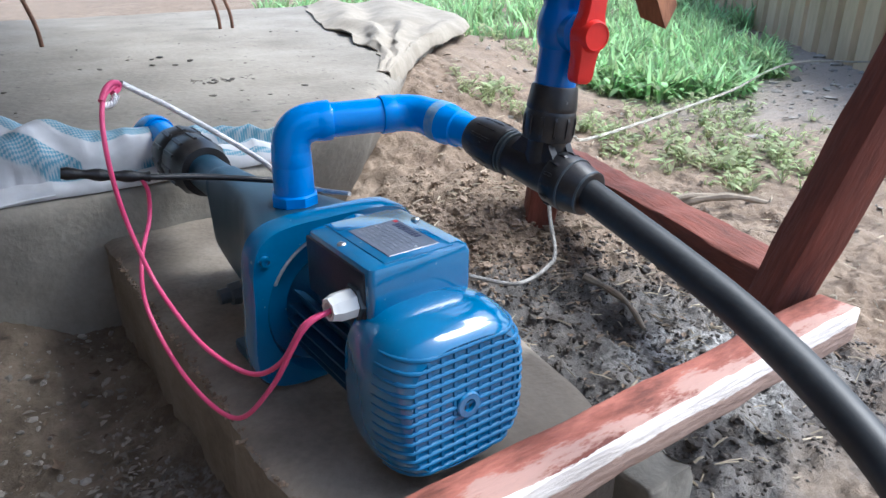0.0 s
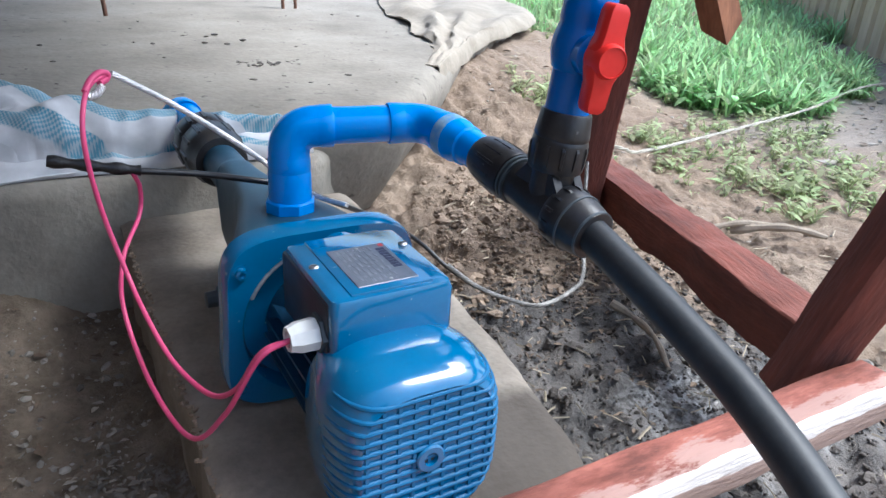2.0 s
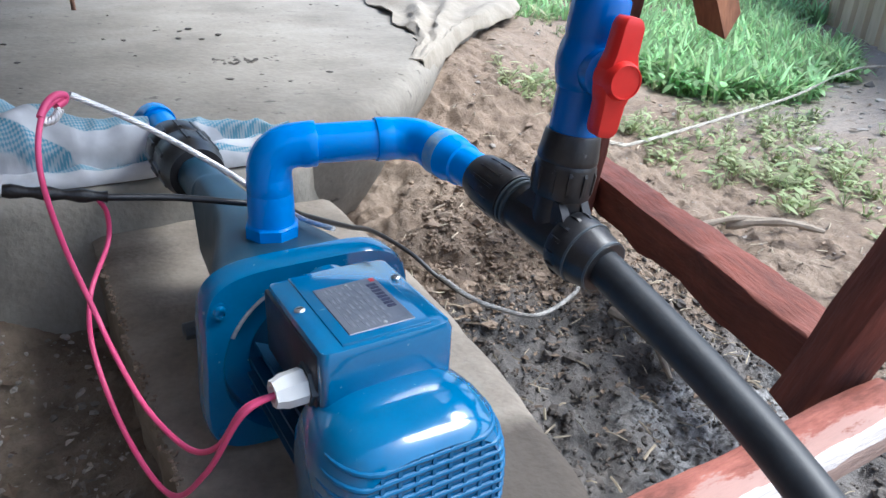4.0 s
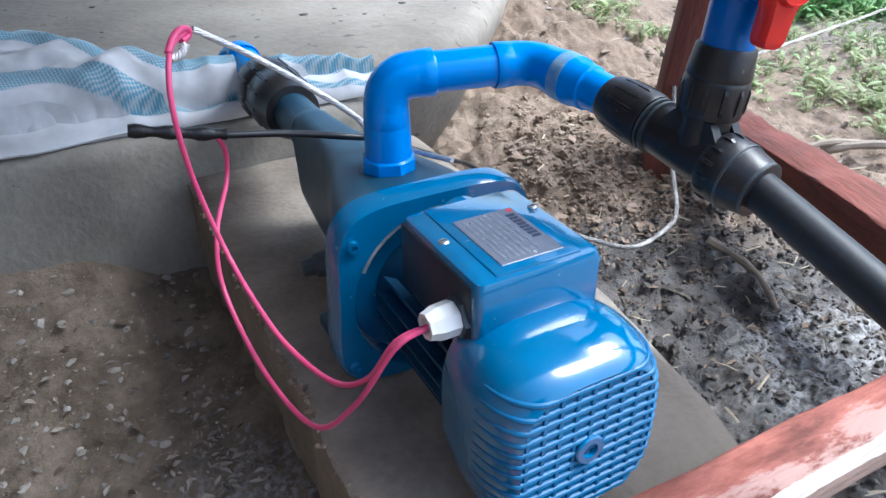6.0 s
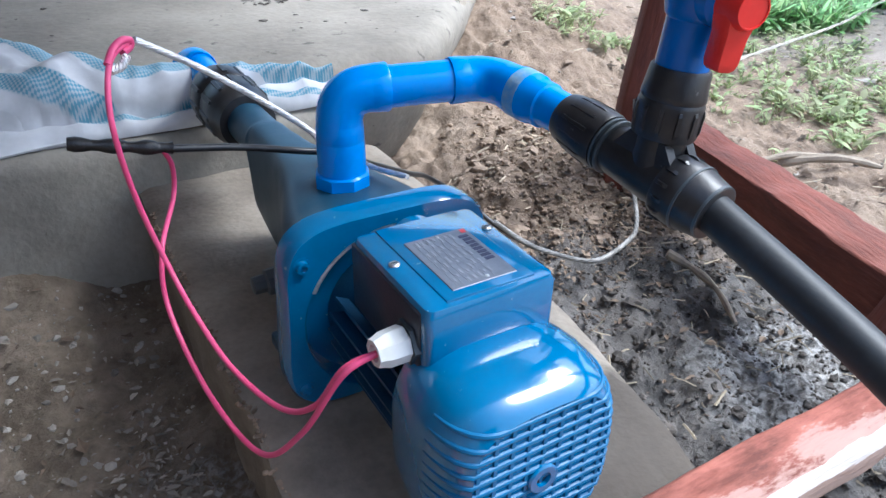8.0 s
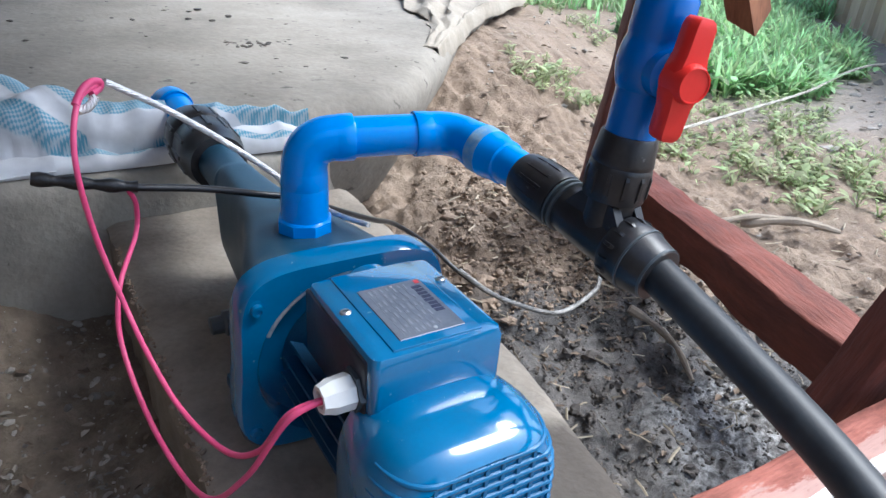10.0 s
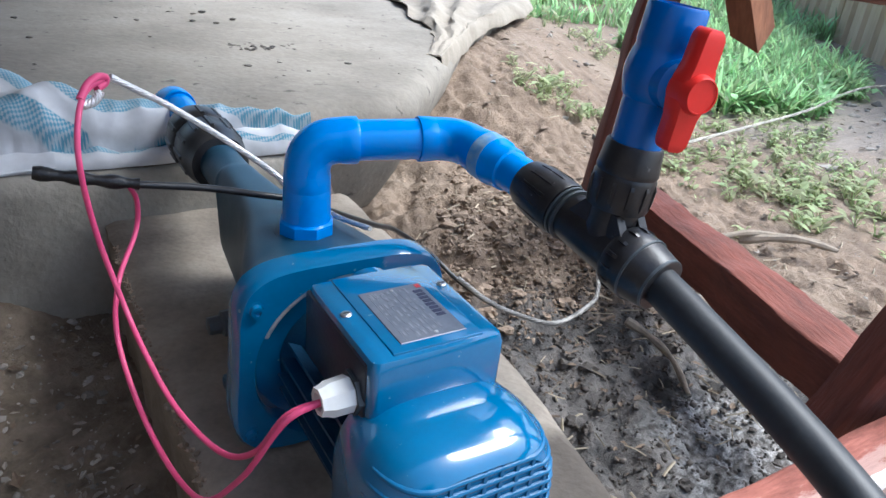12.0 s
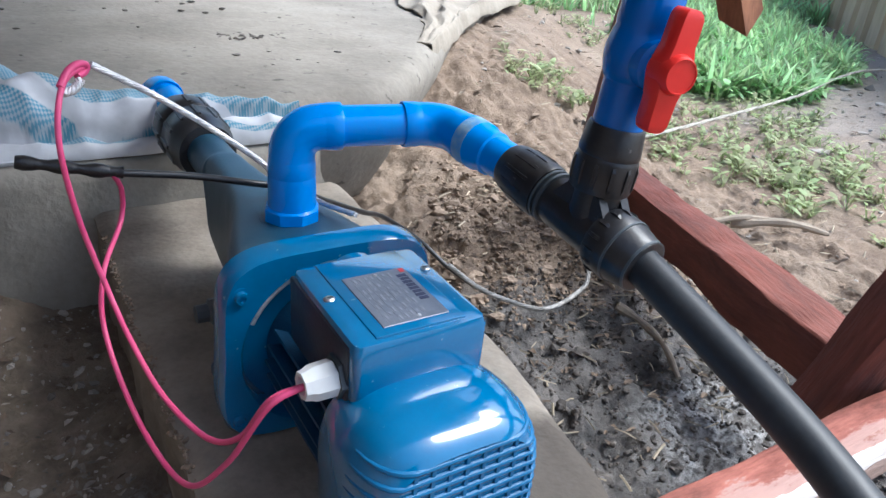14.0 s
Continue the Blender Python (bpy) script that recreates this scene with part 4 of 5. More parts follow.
def sack():
    """A crumpled sack laid along the ledge and up over the slab's edge."""
    thing_ = thing("woven_sack", (-0.4, 0.85, 0.2), "crumpled blue and white striped woven plastic sack on the ledge", "sack")
    mat = sack_material()
    x0, x1 = -1.15, 0.2

    def bed(x, y):
        """The height of ledge and slab under the sack."""
        if y < 0.83:
            return 0.17 + 0.03 * math.sqrt(max(0.0, 1 - ((0.83 - y) / 0.03) ** 2))
        edge = 0.885 - 0.035 * (x + 2.6) / 2.8 - 0.012
        if y < edge:
            return 0.2
        return 0.21 + 0.055 * math.sqrt(max(0.0, 1 - max(0.0, (edge + 0.05 - y) / 0.05) ** 2))

    def back(x):
        """The sack's far edge: wide at one end, pinched, then narrow."""
        y = 0.872 + 0.42 * (0.5 - 0.5 * math.tanh((x + 0.235) / 0.075)) + 0.02 * math.exp(-((x + 0.04) / 0.05) ** 2)
        return min(y, 1.25) - 0.06 * max(0.0, min(1.0, (x - 0.03) / 0.1)) * 0.4 + 0.008 * fbm((x * 9, 3, 1), 2)

    def front(x):
        return 0.818 + 0.005 * fbm((x * 7, 2, 9), 3)

    def ridge(q, seed):
        return 1 - min(1.0, 1.7 * abs(fbm((q[0], q[1], seed), 1)))

    def top(x, v):
        y = front(x) + (back(x) - front(x)) * v
        swell = math.sin(math.pi * min(1, max(0, v))) ** 0.5
        fold = 0.024 * ridge((x * 3 + y * 5, y * 11 - x), 1) + 0.013 * ridge((x * 11 - y * 9, y * 19 + x * 7), 6) + 0.005 * ridge((x * 20 + y * 14, y * 30 - x * 12), 8)
        return Vector((x, y, bed(x, y) + 0.006 + swell * (0.006 + fold)))

    def sheet(name, ub, ue, vb, ve, nx, ny, lift, label=""):
        bm = bmesh.new()
        uvl = bm.loops.layers.uv.new("UVMap")
        up, dn, uvs = [], [], []
        for j in range(ny + 1):
            for i in range(nx + 1):
                x = ub + (ue - ub) * i / nx
                v = vb + (ve - vb) * j / ny
                p = top(x, v)
                up.append(bm.verts.new(p + Vector((0, 0, lift))))
                dn.append(bm.verts.new(p + Vector((0, 0.001, lift - 0.003))))
                uvs.append((x, min(0.995, max(0.0, v + 0.07 * fbm((x * 5, v * 2, 2), 2) + (p.z - bed(x, p.y) - 0.02) * 3))))
        w = nx + 1
        for j in range(ny):
            for i in range(nx):
                q = (j * w + i, j * w + i + 1, (j + 1) * w + i + 1, (j + 1) * w + i)
                f = bm.faces.new([up[k] for k in q])
                for loop, k in zip(f.loops, q):
                    loop[uvl].uv = uvs[k]
                bm.faces.new([dn[k] for k in q[::-1]])
        rim = list(range(nx)) + [k * w + nx for k in range(ny)] + [ny * w + nx - k for k in range(nx)] + [(ny - k) * w for k in range(ny)]
        for k, o in zip(rim, rim[1:] + rim[:1]):
            f = bm.faces.new((up[k], dn[k], dn[o], up[o]))
            for loop, q in zip(f.loops, (k, k, o, o)):
                loop[uvl].uv = uvs[q]
        return part(name, bm, mat, thing_, label)

    sheet("sheet", x0, x1, 0.0, 1.0, 260, 60, 0.0)
    sheet("hem", x0, -0.19, -0.015, 0.075, 150, 8, 0.005, "white folded hem along the front")
    return thing_


sack()


def paper_sack():
    """A long torn sheet lying in folds along the slab's edge, one flap hanging over it."""
    near = smooth_path([(0.665, 1.27, 0), (0.80, 1.47, 0), (0.89, 1.74, 0), (1.07, 2.40, 0), (1.42, 3.3, 0)], 20)
    far = smooth_path([(0.70, 1.245, 0), (0.88, 1.44, 0), (1.16, 1.74, 0), (1.76, 2.28, 0), (2.15, 3.2, 0)], 20)
    rows, n = len(near), 40
    bm = bmesh.new()
    up, dn = [], []
    for j in range(rows):
        for i in range(n + 1):
            u, v = j / (rows - 1), i / n
            p = near[j].lerp(far[j], v)
            wide = (far[j] - near[j]).length
            p += Vector((fbm((u * 9, v * 3, 3), 3), fbm((u * 9, v * 3, 7), 3), 0)) * 0.035 * min(1, wide / 0.3)
            crest = abs(math.sin(math.pi * (2.6 * v + 0.5 * fbm((u * 4, v, 5), 2))))
            h = 0.008 + min(1, wide / 0.3) * (0.036 * crest ** 2 * (1 - 0.55 * v) + 0.01 * abs(fbm((u * 10 + v * 4, v * 6, 8), 3)))
            hang = 0.05 * max(0.0, (v - 0.8) / 0.2) ** 2
            p.z = 0.26 + h * min(1.0, u / 0.2 + 0.25) - hang
            up.append(bm.verts.new(p))
            dn.append(bm.verts.new(p - Vector((0, 0, 0.004))))
    w = n + 1
    for j in range(rows - 1):
        for i in range(n):
            q = [j * w + i, j * w + i + 1, (j + 1) * w + i + 1, (j + 1) * w + i]
            bm.faces.new([up[k] for k in q])
            bm.faces.new([dn[k] for k in q[::-1]])
    m = rows - 1
    rim = list(range(n)) + [k * w + n for k in range(m)] + [m * w + n - k for k in range(n)] + [(m - k) * w for k in range(m)]
    for k, o in zip(rim, rim[1:] + rim[:1]):
        bm.faces.new((up[k], dn[k], dn[o], up[o]))
    return tagged(obj("paper_sack", bm, PAPER), "old torn pale paper sack lying in folds along the slab", "paper sack")


paper_sack()

for x, y, twin in ((0.017, 2.30, False), (0.684, 2.51, True)):
    bar = thing("rebar_stub", (x, y, 0.26), "thin rusty bent rebar sticking from the slab", "rebar", "rebar stubs")
    part("prong", tube(smooth_path([(x, y, 0.22), (x - 0.005, y, 0.32), (x - 0.03, y + 0.01, 0.42)], 8), 0.007, 10), RUST, bar)
    if twin:
        part("prong", tube(smooth_path([(x + 0.05, y, 0.22), (x + 0.045, y, 0.32), (x + 0.01, y + 0.01, 0.42)], 8), 0.007, 10), RUST, bar)

# ---- cables ----
power = thing("power_wire", (-0.09, 0.09, 0.288), "pair of looping pink insulated wires from the gland", "wire")
outer_loop = [(-0.074, 0.088, 0.289), (-0.103, 0.094, 0.274), (-0.128, 0.12, 0.21), (-0.151, 0.162, 0.163), (-0.17, 0.24, 0.172), (-0.18, 0.315, 0.219), (-0.172, 0.345, 0.263), (-0.146, 0.40, 0.287), (-0.142, 0.40, 0.318), (-0.149, 0.388, 0.34)]
inner_loop = [(-0.074, 0.091, 0.286), (-0.1, 0.098, 0.276), (-0.118, 0.115, 0.236), (-0.133, 0.155, 0.209), (-0.152, 0.215, 0.212), (-0.165, 0.27, 0.236), (-0.174, 0.31, 0.268), (-0.187, 0.315, 0.335), (-0.192, 0.31, 0.40), (-0.182, 0.335, 0.437), (-0.163, 0.357, 0.447)]
part("wire", tube(smooth_path(outer_loop, 10), 0.0024, 10), PINK, power)
part("wire", tube(smooth_path(inner_loop, 10), 0.0024, 10), PINK, power)
joint = [(-0.184, 0.333, 0.436), (-0.177, 0.342, 0.445), (-0.169, 0.35, 0.449), (-0.162, 0.357, 0.447), (-0.163, 0.357, 0.442), (-0.17, 0.349, 0.44)]
part("wrapped_joint", tube(smooth_path(joint, 8), 0.0031, 10), PINK, power)
part("bare_end", strands(resampled(smooth_path([(-0.182, 0.338, 0.43), (-0.174, 0.34, 0.432), (-0.168, 0.345, 0.438)], 6), 0.002), 0.0035, 4, 0.012), SILVER, power)

lead = thing("aluminium_lead", (-0.155, 0.36, 0.445), "bright twisted bare aluminium lead", "wire")
for run, r, k in (([(-0.158, 0.362, 0.446), (-0.108, 0.385, 0.412), (-0.055, 0.395, 0.372), (-0.01, 0.392, 0.335), (0.0, 0.385, 0.322)], 0.0029, 6),
                  ([(0.0, 0.385, 0.322), (0.028, 0.36, 0.306), (0.036, 0.33, 0.306), (0.048, 0.285, 0.312)], 0.0026, 4)):
    path = resampled(smooth_path(run, 10), 0.004)
    for s in range(k):
        part("strand", strands(path, r, 1, 0.06, 6, s / k), SILVER, lead)

black_run = [(-0.222, 0.397, 0.356), (-0.18, 0.392, 0.348), (-0.149, 0.389, 0.341), (-0.08, 0.392, 0.328), (-0.02, 0.383, 0.316), (0.03, 0.392, 0.3), (0.061, 0.406, 0.278), (0.145, 0.47, 0.222), (0.218, 0.545, 0.17), (0.29, 0.562, 0.112), (0.322, 0.53, 0.078), (0.352, 0.49, 0.056), (0.366, 0.478, 0.05)]
supply = thing("supply_cable", (-0.149, 0.389, 0.34), "thin black cable with a taped end passing behind the riser", "cable")
part("cable", tube(smooth_path(black_run, 10), 0.0036, 10), BLACK, supply)
part("tape_wrap", tube(resampled([(-0.224, 0.3975, 0.3565), (-0.2, 0.394, 0.352), (-0.17, 0.391, 0.3455), (-0.14, 0.389, 0.34)], 0.006), lambda t: 0.0058 + 0.0012 * math.sin(t * 19), 10), TAPE, supply, "shiny black insulating tape")
part("stranded_run", strands(resampled(smooth_path([(0.322, 0.525, 0.082), (0.352, 0.485, 0.058), (0.385, 0.455, 0.044), (0.434, 0.414, 0.038), (0.515, 0.43, 0.042), (0.553, 0.452, 0.055), (0.60, 0.52, 0.1), (0.66, 0.6, 0.2)], 10), 0.004), 0.0036, 5, 0.05), GREYWIRE, supply)
far_wire = [(0.68, 0.66, 0.24), (1.0, 0.86, 0.12), (1.26, 1.02, 0.045), (1.84, 1.16, 0.03), (2.3, 1.245, 0.04), (2.7, 1.35, 0.06), (3.0, 1.38, 0.07), (3.3, 1.28, 0.06), (3.7, 1.05, 0.04)]
tagged(obj("ground_wire", strands(resampled(smooth_path(far_wire, 10), 0.02), 0.0048, 3, 0.3), OLDWIRE), "dull aluminium wire lying loose over the soil", "wire")

# ---- corrugated fence ----
fence = thing("sheet_fence", (4.2, 2.2, 0), "weathered corrugated metal sheet fence standing behind the grass", "fence")
fa, fb = Vector((6.3, 4.69, 0)), Vector((2.9, 0.55, 0))
fd = (fb - fa).normalized()
fn = Vector((-fd.y, fd.x, 0))
for s in range(6):
    bm = bmesh.new()
    cols, rowz = [], (-0.08 + 0.05 * (s % 2), 0.3, 0.65, 1.0)
    length = (fb - fa).length / 6 + 0.06
    start = fa + fd * ((fb - fa).length / 6 * s) + fn * 0.006 * (s % 2)
    profile = []
    u = 0.0
    while u < length:
        for du, h in ((0.0, 0.0), (0.14, 0.0), (0.165, 0.03), (0.20, 0.03), (0.225, 0.0)):
            if u + du <= length:
                profile.append((u + du, h))
        u += 0.2251
    back = []
    for du, h in profile:
        p = start + fd * du + fn * h
        cols.append([bm.verts.new(p + Vector((0, 0, z + 0.02 * fbm((du * 3, s, 0), 2)))) for z in rowz])
        back.append([bm.verts.new(v.co - fn * 0.0015) for v in cols[-1]])
    for g, flip in ((cols, False), (back, True)):
        for a, b in zip(g, g[1:]):
            for k in range(len(rowz) - 1):
                q = (a[k], b[k], b[k + 1], a[k + 1])
                bm.faces.new(q[::-1] if flip else q)
    for a, b, c, d in zip(cols, cols[1:], back, back[1:]):
        bm.faces.new((a[0], c[0], d[0], b[0]))
        bm.faces.new((a[-1], b[-1], d[-1], c[-1]))
    part("sheet", bm, SHEET, fence, smooth=False)


# ---- roof over the pump, unseen walls added to block light ----
def roof():
    bm = bmesh.new()
    xs = np.arange(-2.6, 0.72, 0.019)
    rows = []
    for y in (-0.2, 3.6):
        rows.append([bm.verts.new((x, y, 1.75 - 0.4 * (x + 2.6) / 3.3 + 0.009 * math.cos(2 * math.pi * x / 0.076))) for x in xs])
        rows.append([bm.verts.new(v.co + Vector((0, 0, 0.001))) for v in rows[-1]])
    for lo, hi, flip in ((rows[0], rows[2], True), (rows[1], rows[3], False)):
        for i in range(len(xs) - 1):
            q = (lo[i], lo[i + 1], hi[i + 1], hi[i])
            bm.faces.new(q[::-1] if flip else q)
    return tagged(obj("roof", bm, ROOFING), "plain corrugated metal roof over the pump", "roof", kind="structure")


roof()
# Out-of-view walls, added to keep light off the pump's left side
tagged(obj("blocker_west", block((-1.2, -1.9, -0.15), (-1.08, 3.5, 1.5)), BLOCKER, smooth=False), "unseen dark wall added beside the pump to block light", "wall", kind="structure")
tagged(obj("blocker_south", block((-1.08, -1.9, -0.15), (-0.2, -1.78, 1.5)), BLOCKER, smooth=False), "unseen dark wall added behind the walker to block light", "wall", kind="structure")


# ---- loose stuff on the ground ----
def scatter(name, count, place, shape, mat, label, category, seed, soft=False):
    """Many small pieces in one mesh; place(rng) gives a spot and a size."""
    rng = random.Random(seed)
    verts, faces = [], []
    for _ in range(count):
        spot = place(rng)
        if spot is None:
            continue
        vs, fs = shape(rng, spot)
        o = len(verts)
        verts += vs
        faces += [tuple(o + k for k in f) for f in fs]
    me = bpy.data.meshes.new(name)
    me.from_pydata(verts, [], faces)
    if soft:
        for f in me.polygons:
            f.use_smooth = True
    me.materials.append(mat)
    return tagged(new(name, me), label, category, kind="stuff")


ICO = bmesh.new()
bmesh.ops.create_icosphere(ICO, subdivisions=2, radius=1)
ICO_V = [v.co.copy() for v in ICO.verts]
ICO_F = [tuple(v.index for v in f.verts) for f in ICO.faces]
ICO1 = bmesh.new()
bmesh.ops.create_icosphere(ICO1, subdivisions=1, radius=1)
ICO1_V = [v.co.copy() for v in ICO1.verts]
ICO1_F = [tuple(v.index for v in f.verts) for f in ICO1.faces]


def lump(rng, spot, fine=True):
    x, y, s = spot
    z = ground_height(x, y)
    o = Vector((rng.uniform(0, 99), rng.uniform(0, 99), 0))
    sx, sy, sz = s * rng.uniform(0.7, 1.3), s * rng.uniform(0.7, 1.3), s * rng.uniform(0.5, 0.9)
    a = rng.uniform(0, 6.28)
    c, sn = math.cos(a), math.sin(a)
    vs = []
    for v in (ICO_V if fine else ICO1_V):
        k = 1 + 0.75 * noise.noise(v * 1.6 + o) + (0.55 * noise.noise(v * 3.3 + o) if fine else 0)
        px, py = v.x * sx * k, v.y * sy * k
        vs.append((x + c * px - sn * py, y + sn * px + c * py, z - s * 0.12 + v.z * sz * k))
    return vs, (ICO_F if fine else ICO1_F)


def leaf(rng, spot):
    """A curled dead leaf or chip."""
    x, y, s = spot
    z = ground_height(x, y) + 0.003
    a, curl, tip = rng.uniform(0, 6.28), rng.uniform(0.2, 0.9), rng.uniform(-0.4, 0.5)
    c, sn = math.cos(a), math.sin(a)
    vs = []
    for u in (-1, -0.4, 0.3, 1):
        wd = (0.12, 0.42, 0.46, 0.08)[(-1, -0.4, 0.3, 1).index(u)] * rng.uniform(0.4, 1.3)
        for v in (-1, 0, 1):
            px, py, pz = u * s, v * wd * s, (abs(v) * curl * wd + tip * u * u * 0.3) * s
            vs.append((x + c * px - sn * py, y + sn * px + c * py, z + max(pz, 0) + 0.1 * s))
    fs = [(3 * i + j, 3 * i + j + 1, 3 * i + j + 4, 3 * i + j + 3) for i in range(3) for j in range(2)]
    return vs, fs


def in_plinth(x, y, gap=0.0):
    return -0.15 - gap < x < 0.24 + gap and -0.05 < y < 0.82


def on_slab(x, y):
    return y > 0.78 and x < 0.46 or (y > 0.85 and x < 0.62 and y - x > 0.5) or y - 1.17 > (x - 0.66) * 1.08 + 0.02 and x < 2


def mound_spot(rng):
    x, y = rng.gauss(0.55, 0.17), rng.gauss(0.62, 0.2)
    return None if in_plinth(x, y) or on_slab(x, y) or y < 0.42 + 0.1 * rng.random() else (x, y, 0.003 + 0.012 * rng.random() ** 5)


def mud_spot(rng):
    x, y = rng.uniform(0.2, 0.85), rng.uniform(-0.1, 0.55)
    return None if in_plinth(x, y) else (x, y, 0.002 + 0.01 * rng.random() ** 5)


def pit_spot(rng):
    x, y = rng.uniform(-0.9, -0.155), rng.uniform(-0.2, 0.79)
    return (x, y, 0.0012 + 0.006 * rng.random() ** 4)


def shrink(spot):
    return spot and (spot[0], spot[1], 0.0015 + spot[2] * 0.4)


def leaf_spot(rng):
    x, y = rng.gauss(0.5, 0.16), rng.gauss(0.58, 0.2)
    return None if in_plinth(x, y) or on_slab(x, y) else (x, y, 0.003 + 0.007 * rng.random() ** 2)


def yard_spot(rng):
    x = 0.8 + 4 * rng.random() ** 1.5
    y = rng.uniform(-0.3, 3.5)
    return None if on_slab(x, y) else (x, y, 0.002 + 0.012 * rng.random() ** 5)


def husk_spot(rng):
    x, y = (rng.gauss(-0.215, 0.035), rng.gauss(0.38, 0.07)) if rng.random() < 0.55 else (rng.uniform(-0.6, -0.17), rng.uniform(-0.05, 0.75))
    return None if x > -0.165 else (x, y, 0.0025 + 0.0065 * rng.random() ** 2)


def edge_spot(rng):
    y = rng.uniform(0.0, 0.72)
    return (-0.137 + 0.006 * fbm((y * 9, 1, 0), 3) + rng.gauss(0, 0.003), y, 0.001 + 0.003 * rng.random() ** 2)


def chip(rng, spot):
    """A crumb of aggregate in the plinth's broken edge."""
    vs, fs = lump(rng, spot, False)
    dz = PLINTH_TOP - 0.004 - ground_height(spot[0], spot[1])
    return [(x, y, z + dz) for x, y, z in vs], fs


def straw_spot(rng):
    x, y = (rng.uniform(0.2, 1.0), rng.uniform(-0.1, 0.9)) if rng.random() < 0.35 else (0.7 + 2.5 * rng.random() ** 1.5, rng.uniform(-0.2, 2.2))
    if rng.random() < 0.2:
        x, y = rng.uniform(-0.8, -0.16), rng.uniform(-0.1, 0.78)
    return None if in_plinth(x, y) or on_slab(x, y) else (x, y, rng.uniform(0.006, 0.02))


def straw(rng, spot):
    """A short dry stalk."""
    x, y, s = spot
    z, a, w = ground_height(x, y) + 0.004, rng.uniform(0, 6.28), rng.uniform(0.0007, 0.002)
    dx, dy, t = math.cos(a) * s, math.sin(a) * s, rng.uniform(-0.006, 0.008)
    nx, ny = -math.sin(a) * w, math.cos(a) * w
    vs = []
    for k, h in ((-1, 0), (0, 0.002), (1, t)):
        vs += [(x + dx * k + nx, y + dy * k + ny, z + max(h, 0)), (x + dx * k - nx, y + dy * k - ny, z + max(h, 0)), (x + dx * k, y + dy * k, z + max(h, 0) + w)]
    fs = [(i + p, i + q, i + q + 3, i + p + 3) for i in (0, 3) for p, q in ((0, 1), (1, 2), (2, 0))]
    return vs, fs


def debris_spot(rng):
    x, y = rng.gauss(3.4, 0.55), rng.gauss(1.2, 0.55)
    return (x, y, 0.006 + 0.028 * rng.random() ** 3)


scatter("soil_crumbs", 3200, lambda r: shrink(mound_spot(r)), lambda r, s: lump(r, s, False), CLOD, "fine brown soil crumbs", "soil", 21, True)
scatter("mud_crumbs", 3000, lambda r: shrink(mud_spot(r)), lambda r, s: lump(r, s, False), MUDCLOD, "fine dark mud crumbs", "mud", 22, True)
scatter("soil_clods", 700, mound_spot, lump, CLOD, "loose brown clods of dug soil", "soil", 1)
scatter("mud_clods", 900, mud_spot, lump, MUDCLOD, "dark lumps of wet mud", "mud", 2)
scatter("pit_gravel", 2600, pit_spot, lambda r, s: lump(r, s, False), PEBBLE, "small pale stones on damp soil", "gravel", 3)
scatter("pit_litter", 200, pit_spot, lambda r, s: leaf(r, (s[0], s[1], s[2] * 1.5 + 0.004)), LEAF, "dead leaf scraps on damp soil", "leaf litter", 12)
scatter("dead_leaves", 1000, leaf_spot, leaf, LEAF, "curled brown dead leaves", "leaf litter", 4)
scatter("yard_gravel", 2200, yard_spot, lambda r, s: lump(r, s, False), PEBBLE, "scattered small stones over the yard", "gravel", 5)
scatter("straw", 1500, straw_spot, straw, STRAW, "short pale dry straw bits", "straw", 31)
scatter("dry_husks", 420, husk_spot, leaf, HUSK, "pale dry husks littering damp soil", "litter", 41)
scatter("edge_grit", 260, edge_spot, chip, CLOD, "pale grit in the plinth edge", "grit", 42)
def litter_spot(rng):
    x, y = 0.75 + 2.2 * rng.random() ** 1.4, rng.uniform(-0.2, 2.0)
    return None if on_slab(x, y) else (x, y, 0.004 + 0.014 * rng.random() ** 2)


def slab_spot(rng):
    x, y = (rng.gauss(0.27, 0.04), rng.gauss(1.365, 0.02)) if rng.random() < 0.3 else (rng.uniform(-0.35, 1.0), rng.uniform(0.98, 2.4))
    return None if y - 1.17 < (x - 0.66) * 1.2 + 0.1 else (x, y, 0.0025 + 0.008 * rng.random() ** 3)


def slab_chip(rng, spot):
    """A flat dark scrap on the slab."""
    x0, y0, r = spot
    vs, fs = lump(rng, spot, False)
    g = ground_height(x0, y0)
    return [(x, y, 0.2635 + 0.35 * (z - g)) for x, y, z in vs], fs


scatter("yard_litter", 900, litter_spot, leaf, LEAF, "dry leaf scraps over bare soil", "leaf litter", 43)
scatter("slab_scraps", 100, slab_spot, slab_chip, MUDCLOD, "small dark scraps of dirt on the slab", "dirt", 44)
scatter("rubble", 420, debris_spot, lambda r, s: lump(r, s, False), PEBBLE, "grey rubble below the fence", "rubble", 6)


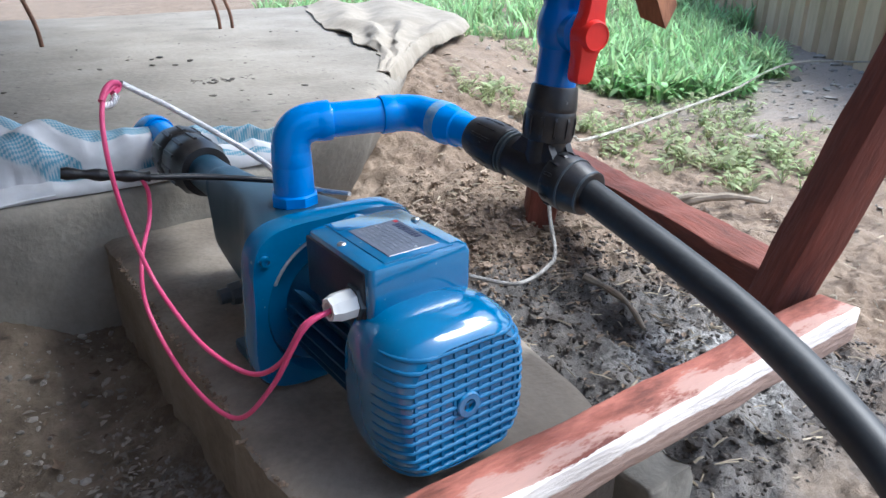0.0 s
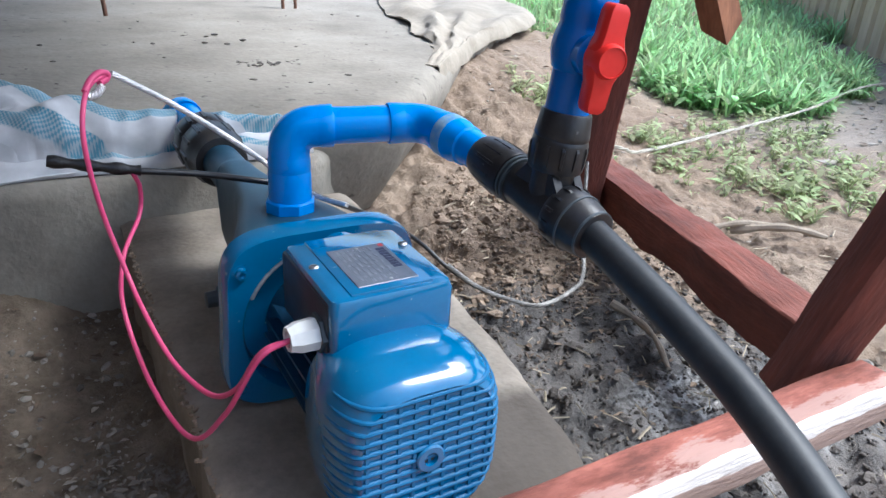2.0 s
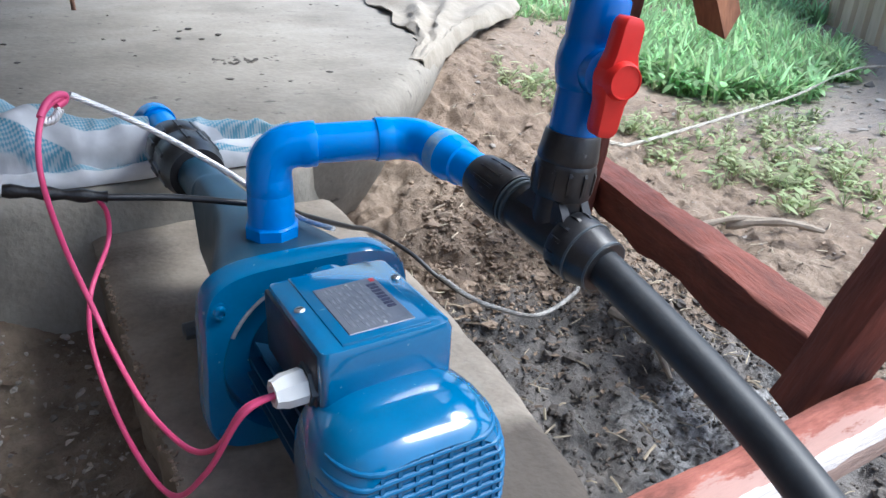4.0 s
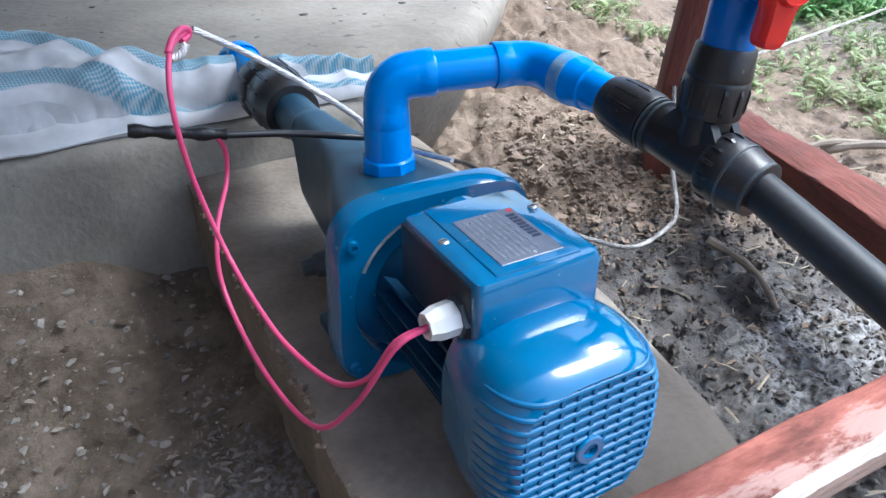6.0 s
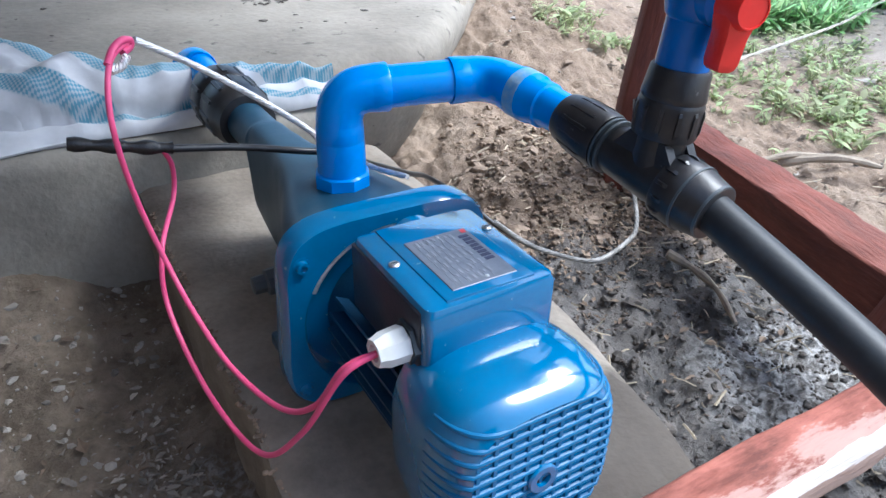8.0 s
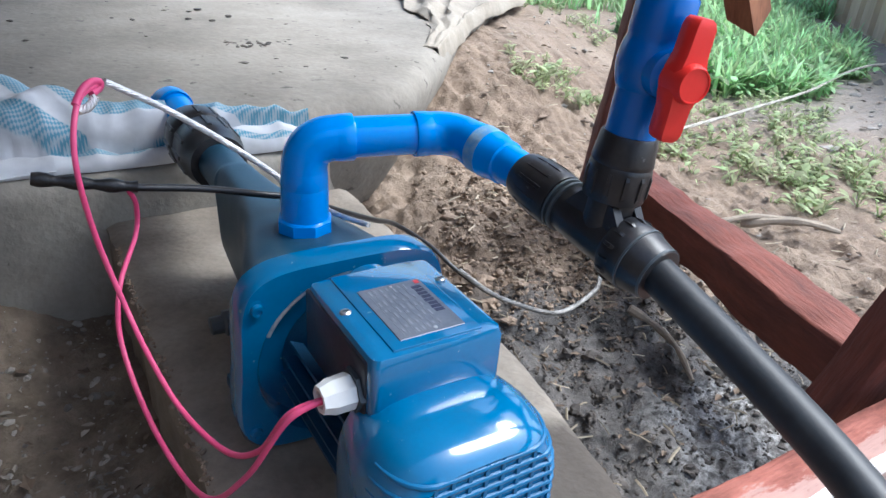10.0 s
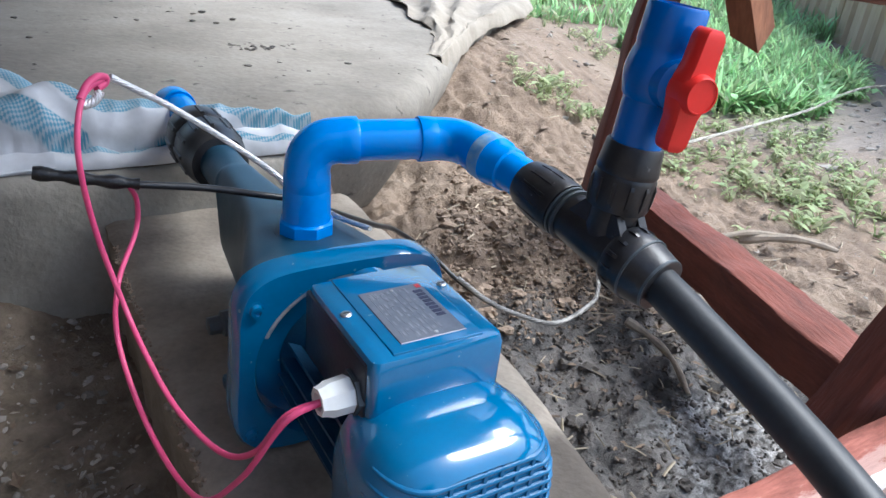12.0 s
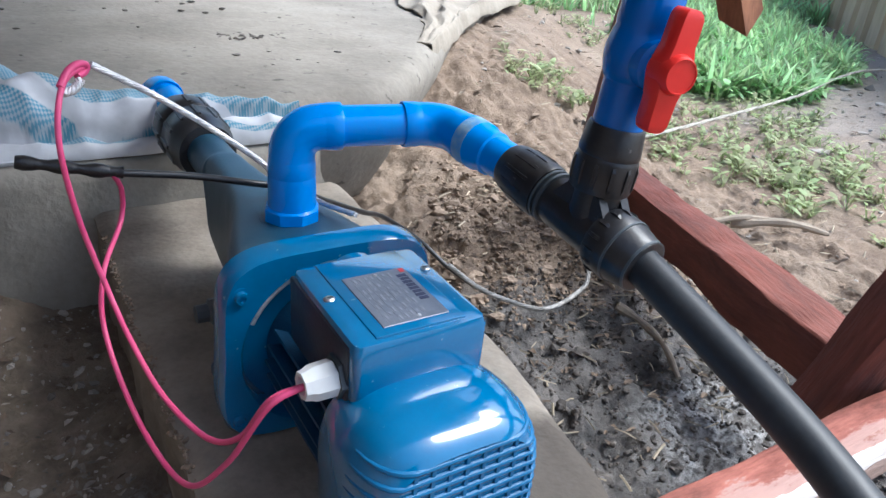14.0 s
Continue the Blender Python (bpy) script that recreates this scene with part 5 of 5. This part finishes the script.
def blade(rng, spot):
    """A tuft of narrow bent leaves."""
    x, y, s = spot
    z = ground_height(x, y) - 0.005
    vs, fs = [], []
    for _ in range(rng.randint(5, 8)):
        a, lean, h = rng.uniform(0, 6.28), rng.uniform(0.15, 1.0), s * rng.uniform(0.6, 1.2)
        w = h * rng.uniform(0.035, 0.07)
        dx, dy = math.cos(a), math.sin(a)
        bx, by = x + rng.gauss(0, 0.02), y + rng.gauss(0, 0.02)
        o = len(vs)
        for t in (0.0, 0.4, 0.75, 1.0):
            out, up, ww = lean * h * t * t, h * t * (1 - 0.35 * lean * t), w * (0.7 + 1.2 * t - 1.85 * t * t)
            for sg in (-1, 1):
                vs.append((bx + dx * out - dy * ww * sg, by + dy * out + dx * ww * sg, z + up))
        fs += [(o + 2 * k, o + 2 * k + 1, o + 2 * k + 3, o + 2 * k + 2) for k in range(3)]
    return vs, fs


def weed(rng, spot):
    """A low plant: a few stems with small leaves."""
    x, y, s = spot
    z = ground_height(x, y) - 0.004
    vs, fs = [], []
    for _ in range(rng.randint(6, 12)):
        a, r, h = rng.uniform(0, 6.28), s * rng.uniform(0.1, 0.9), s * rng.uniform(0.15, 0.9)
        cx, cy, cz = x + r * math.cos(a), y + r * math.sin(a), z + h
        b, k, tilt = rng.uniform(0, 6.28), s * rng.uniform(0.18, 0.38), rng.uniform(-0.5, 0.6)
        dx, dy = math.cos(b), math.sin(b)
        o = len(vs)
        for u, w in ((-1, 0.1), (-0.2, 0.42), (0.45, 0.34), (1, 0.03)):
            for sg in (-1, 1):
                vs.append((cx + dx * u * k - dy * w * k * sg, cy + dy * u * k + dx * w * k * sg, cz + tilt * u * k + 0.15 * k * (1 - u * u)))
        fs += [(o + 2 * i, o + 2 * i + 1, o + 2 * i + 3, o + 2 * i + 2) for i in range(3)]
        o = len(vs)
        for px, py, pz in ((x, y, z), (cx, cy, cz)):
            vs += [(px - dy * 0.0015, py + dx * 0.0015, pz), (px + dy * 0.0015, py - dx * 0.0015, pz)]
        fs.append((o, o + 1, o + 3, o + 2))
    return vs, fs


def grass_spot(rng):
    a = rng.uniform(0, 6.28)
    r = math.sqrt(rng.random())
    x, y = 3.05 + 1.0 * r * math.cos(a) + 0.25 * r * math.sin(a), 2.15 + 0.75 * r * math.sin(a) + 0.3 * r * math.cos(a)
    if fbm((x * 2, y * 2, 11), 3) < -0.25 + 0.5 * (r - 0.6):
        return None
    return (x, y, rng.uniform(0.06, 0.19))


def back_spot(rng):
    x, y = rng.uniform(2.4, 6.5), rng.uniform(2.6, 6.5)
    return None if on_slab(x, y) or fbm((x * 1.2, y * 1.2, 4), 3) < -0.1 else (x, y, rng.uniform(0.07, 0.22))


def weed_spot(rng):
    cx, cy, r = rng.choice(((1.46, 1.12, 0.13), (1.97, 1.02, 0.2), (1.6, 0.74, 0.2), (1.95, 1.0, 0.25), (1.14, 1.3, 0.1), (1.55, 0.78, 0.16), (2.0, 2.2, 0.25), (2.05, 1.4, 0.25)))
    x, y = rng.gauss(cx, r * 0.8), rng.gauss(cy, r * 0.8)
    return None if on_slab(x, y) else (x, y, rng.uniform(0.02, 0.065))


scatter("grass", 1700, grass_spot, blade, GRASS, "fresh green grass patch in the yard", "grass", 7)
scatter("grass_leaves", 2600, grass_spot, lambda r, s: weed(r, (s[0], s[1], s[2] * 0.55)), GRASS, "broad green weed leaves among the grass", "weeds", 8)
scatter("far_grass", 2600, back_spot, blade, GRASS, "green grass beyond the slab", "grass", 9)
scatter("weeds", 330, weed_spot, weed, WEED, "thin low weeds on bare soil", "weeds", 10)


def twig(path, r, label):
    return tagged(obj("twig", tube(smooth_path(path, 6), lambda t: r * (1 - 0.5 * t) * (1 + 0.2 * math.sin(t * 17)), 8), TWIG), label, "twig")


twig([(x, y, ground_height(x, y) + 0.009) for x, y in ((0.578, 0.40), (0.603, 0.365), (0.595, 0.307), (0.563, 0.243))], 0.0075, "short bent grey twig lying in the mud")
twig([(1.12, 0.60, -0.01), (1.2, 0.52, 0.012), (1.27, 0.46, 0.0)], 0.012, "dry broken stick on pale soil")
twig([(1.05, 0.62, -0.01), (1.14, 0.58, 0.01), (1.3, 0.52, -0.01)], 0.009, "dry broken stick on pale soil")
twig([(1.3, 0.05, -0.01), (1.6, 0.1, 0.0), (2.0, 0.16, -0.01)], 0.018, "long pale stick lying on the soil")
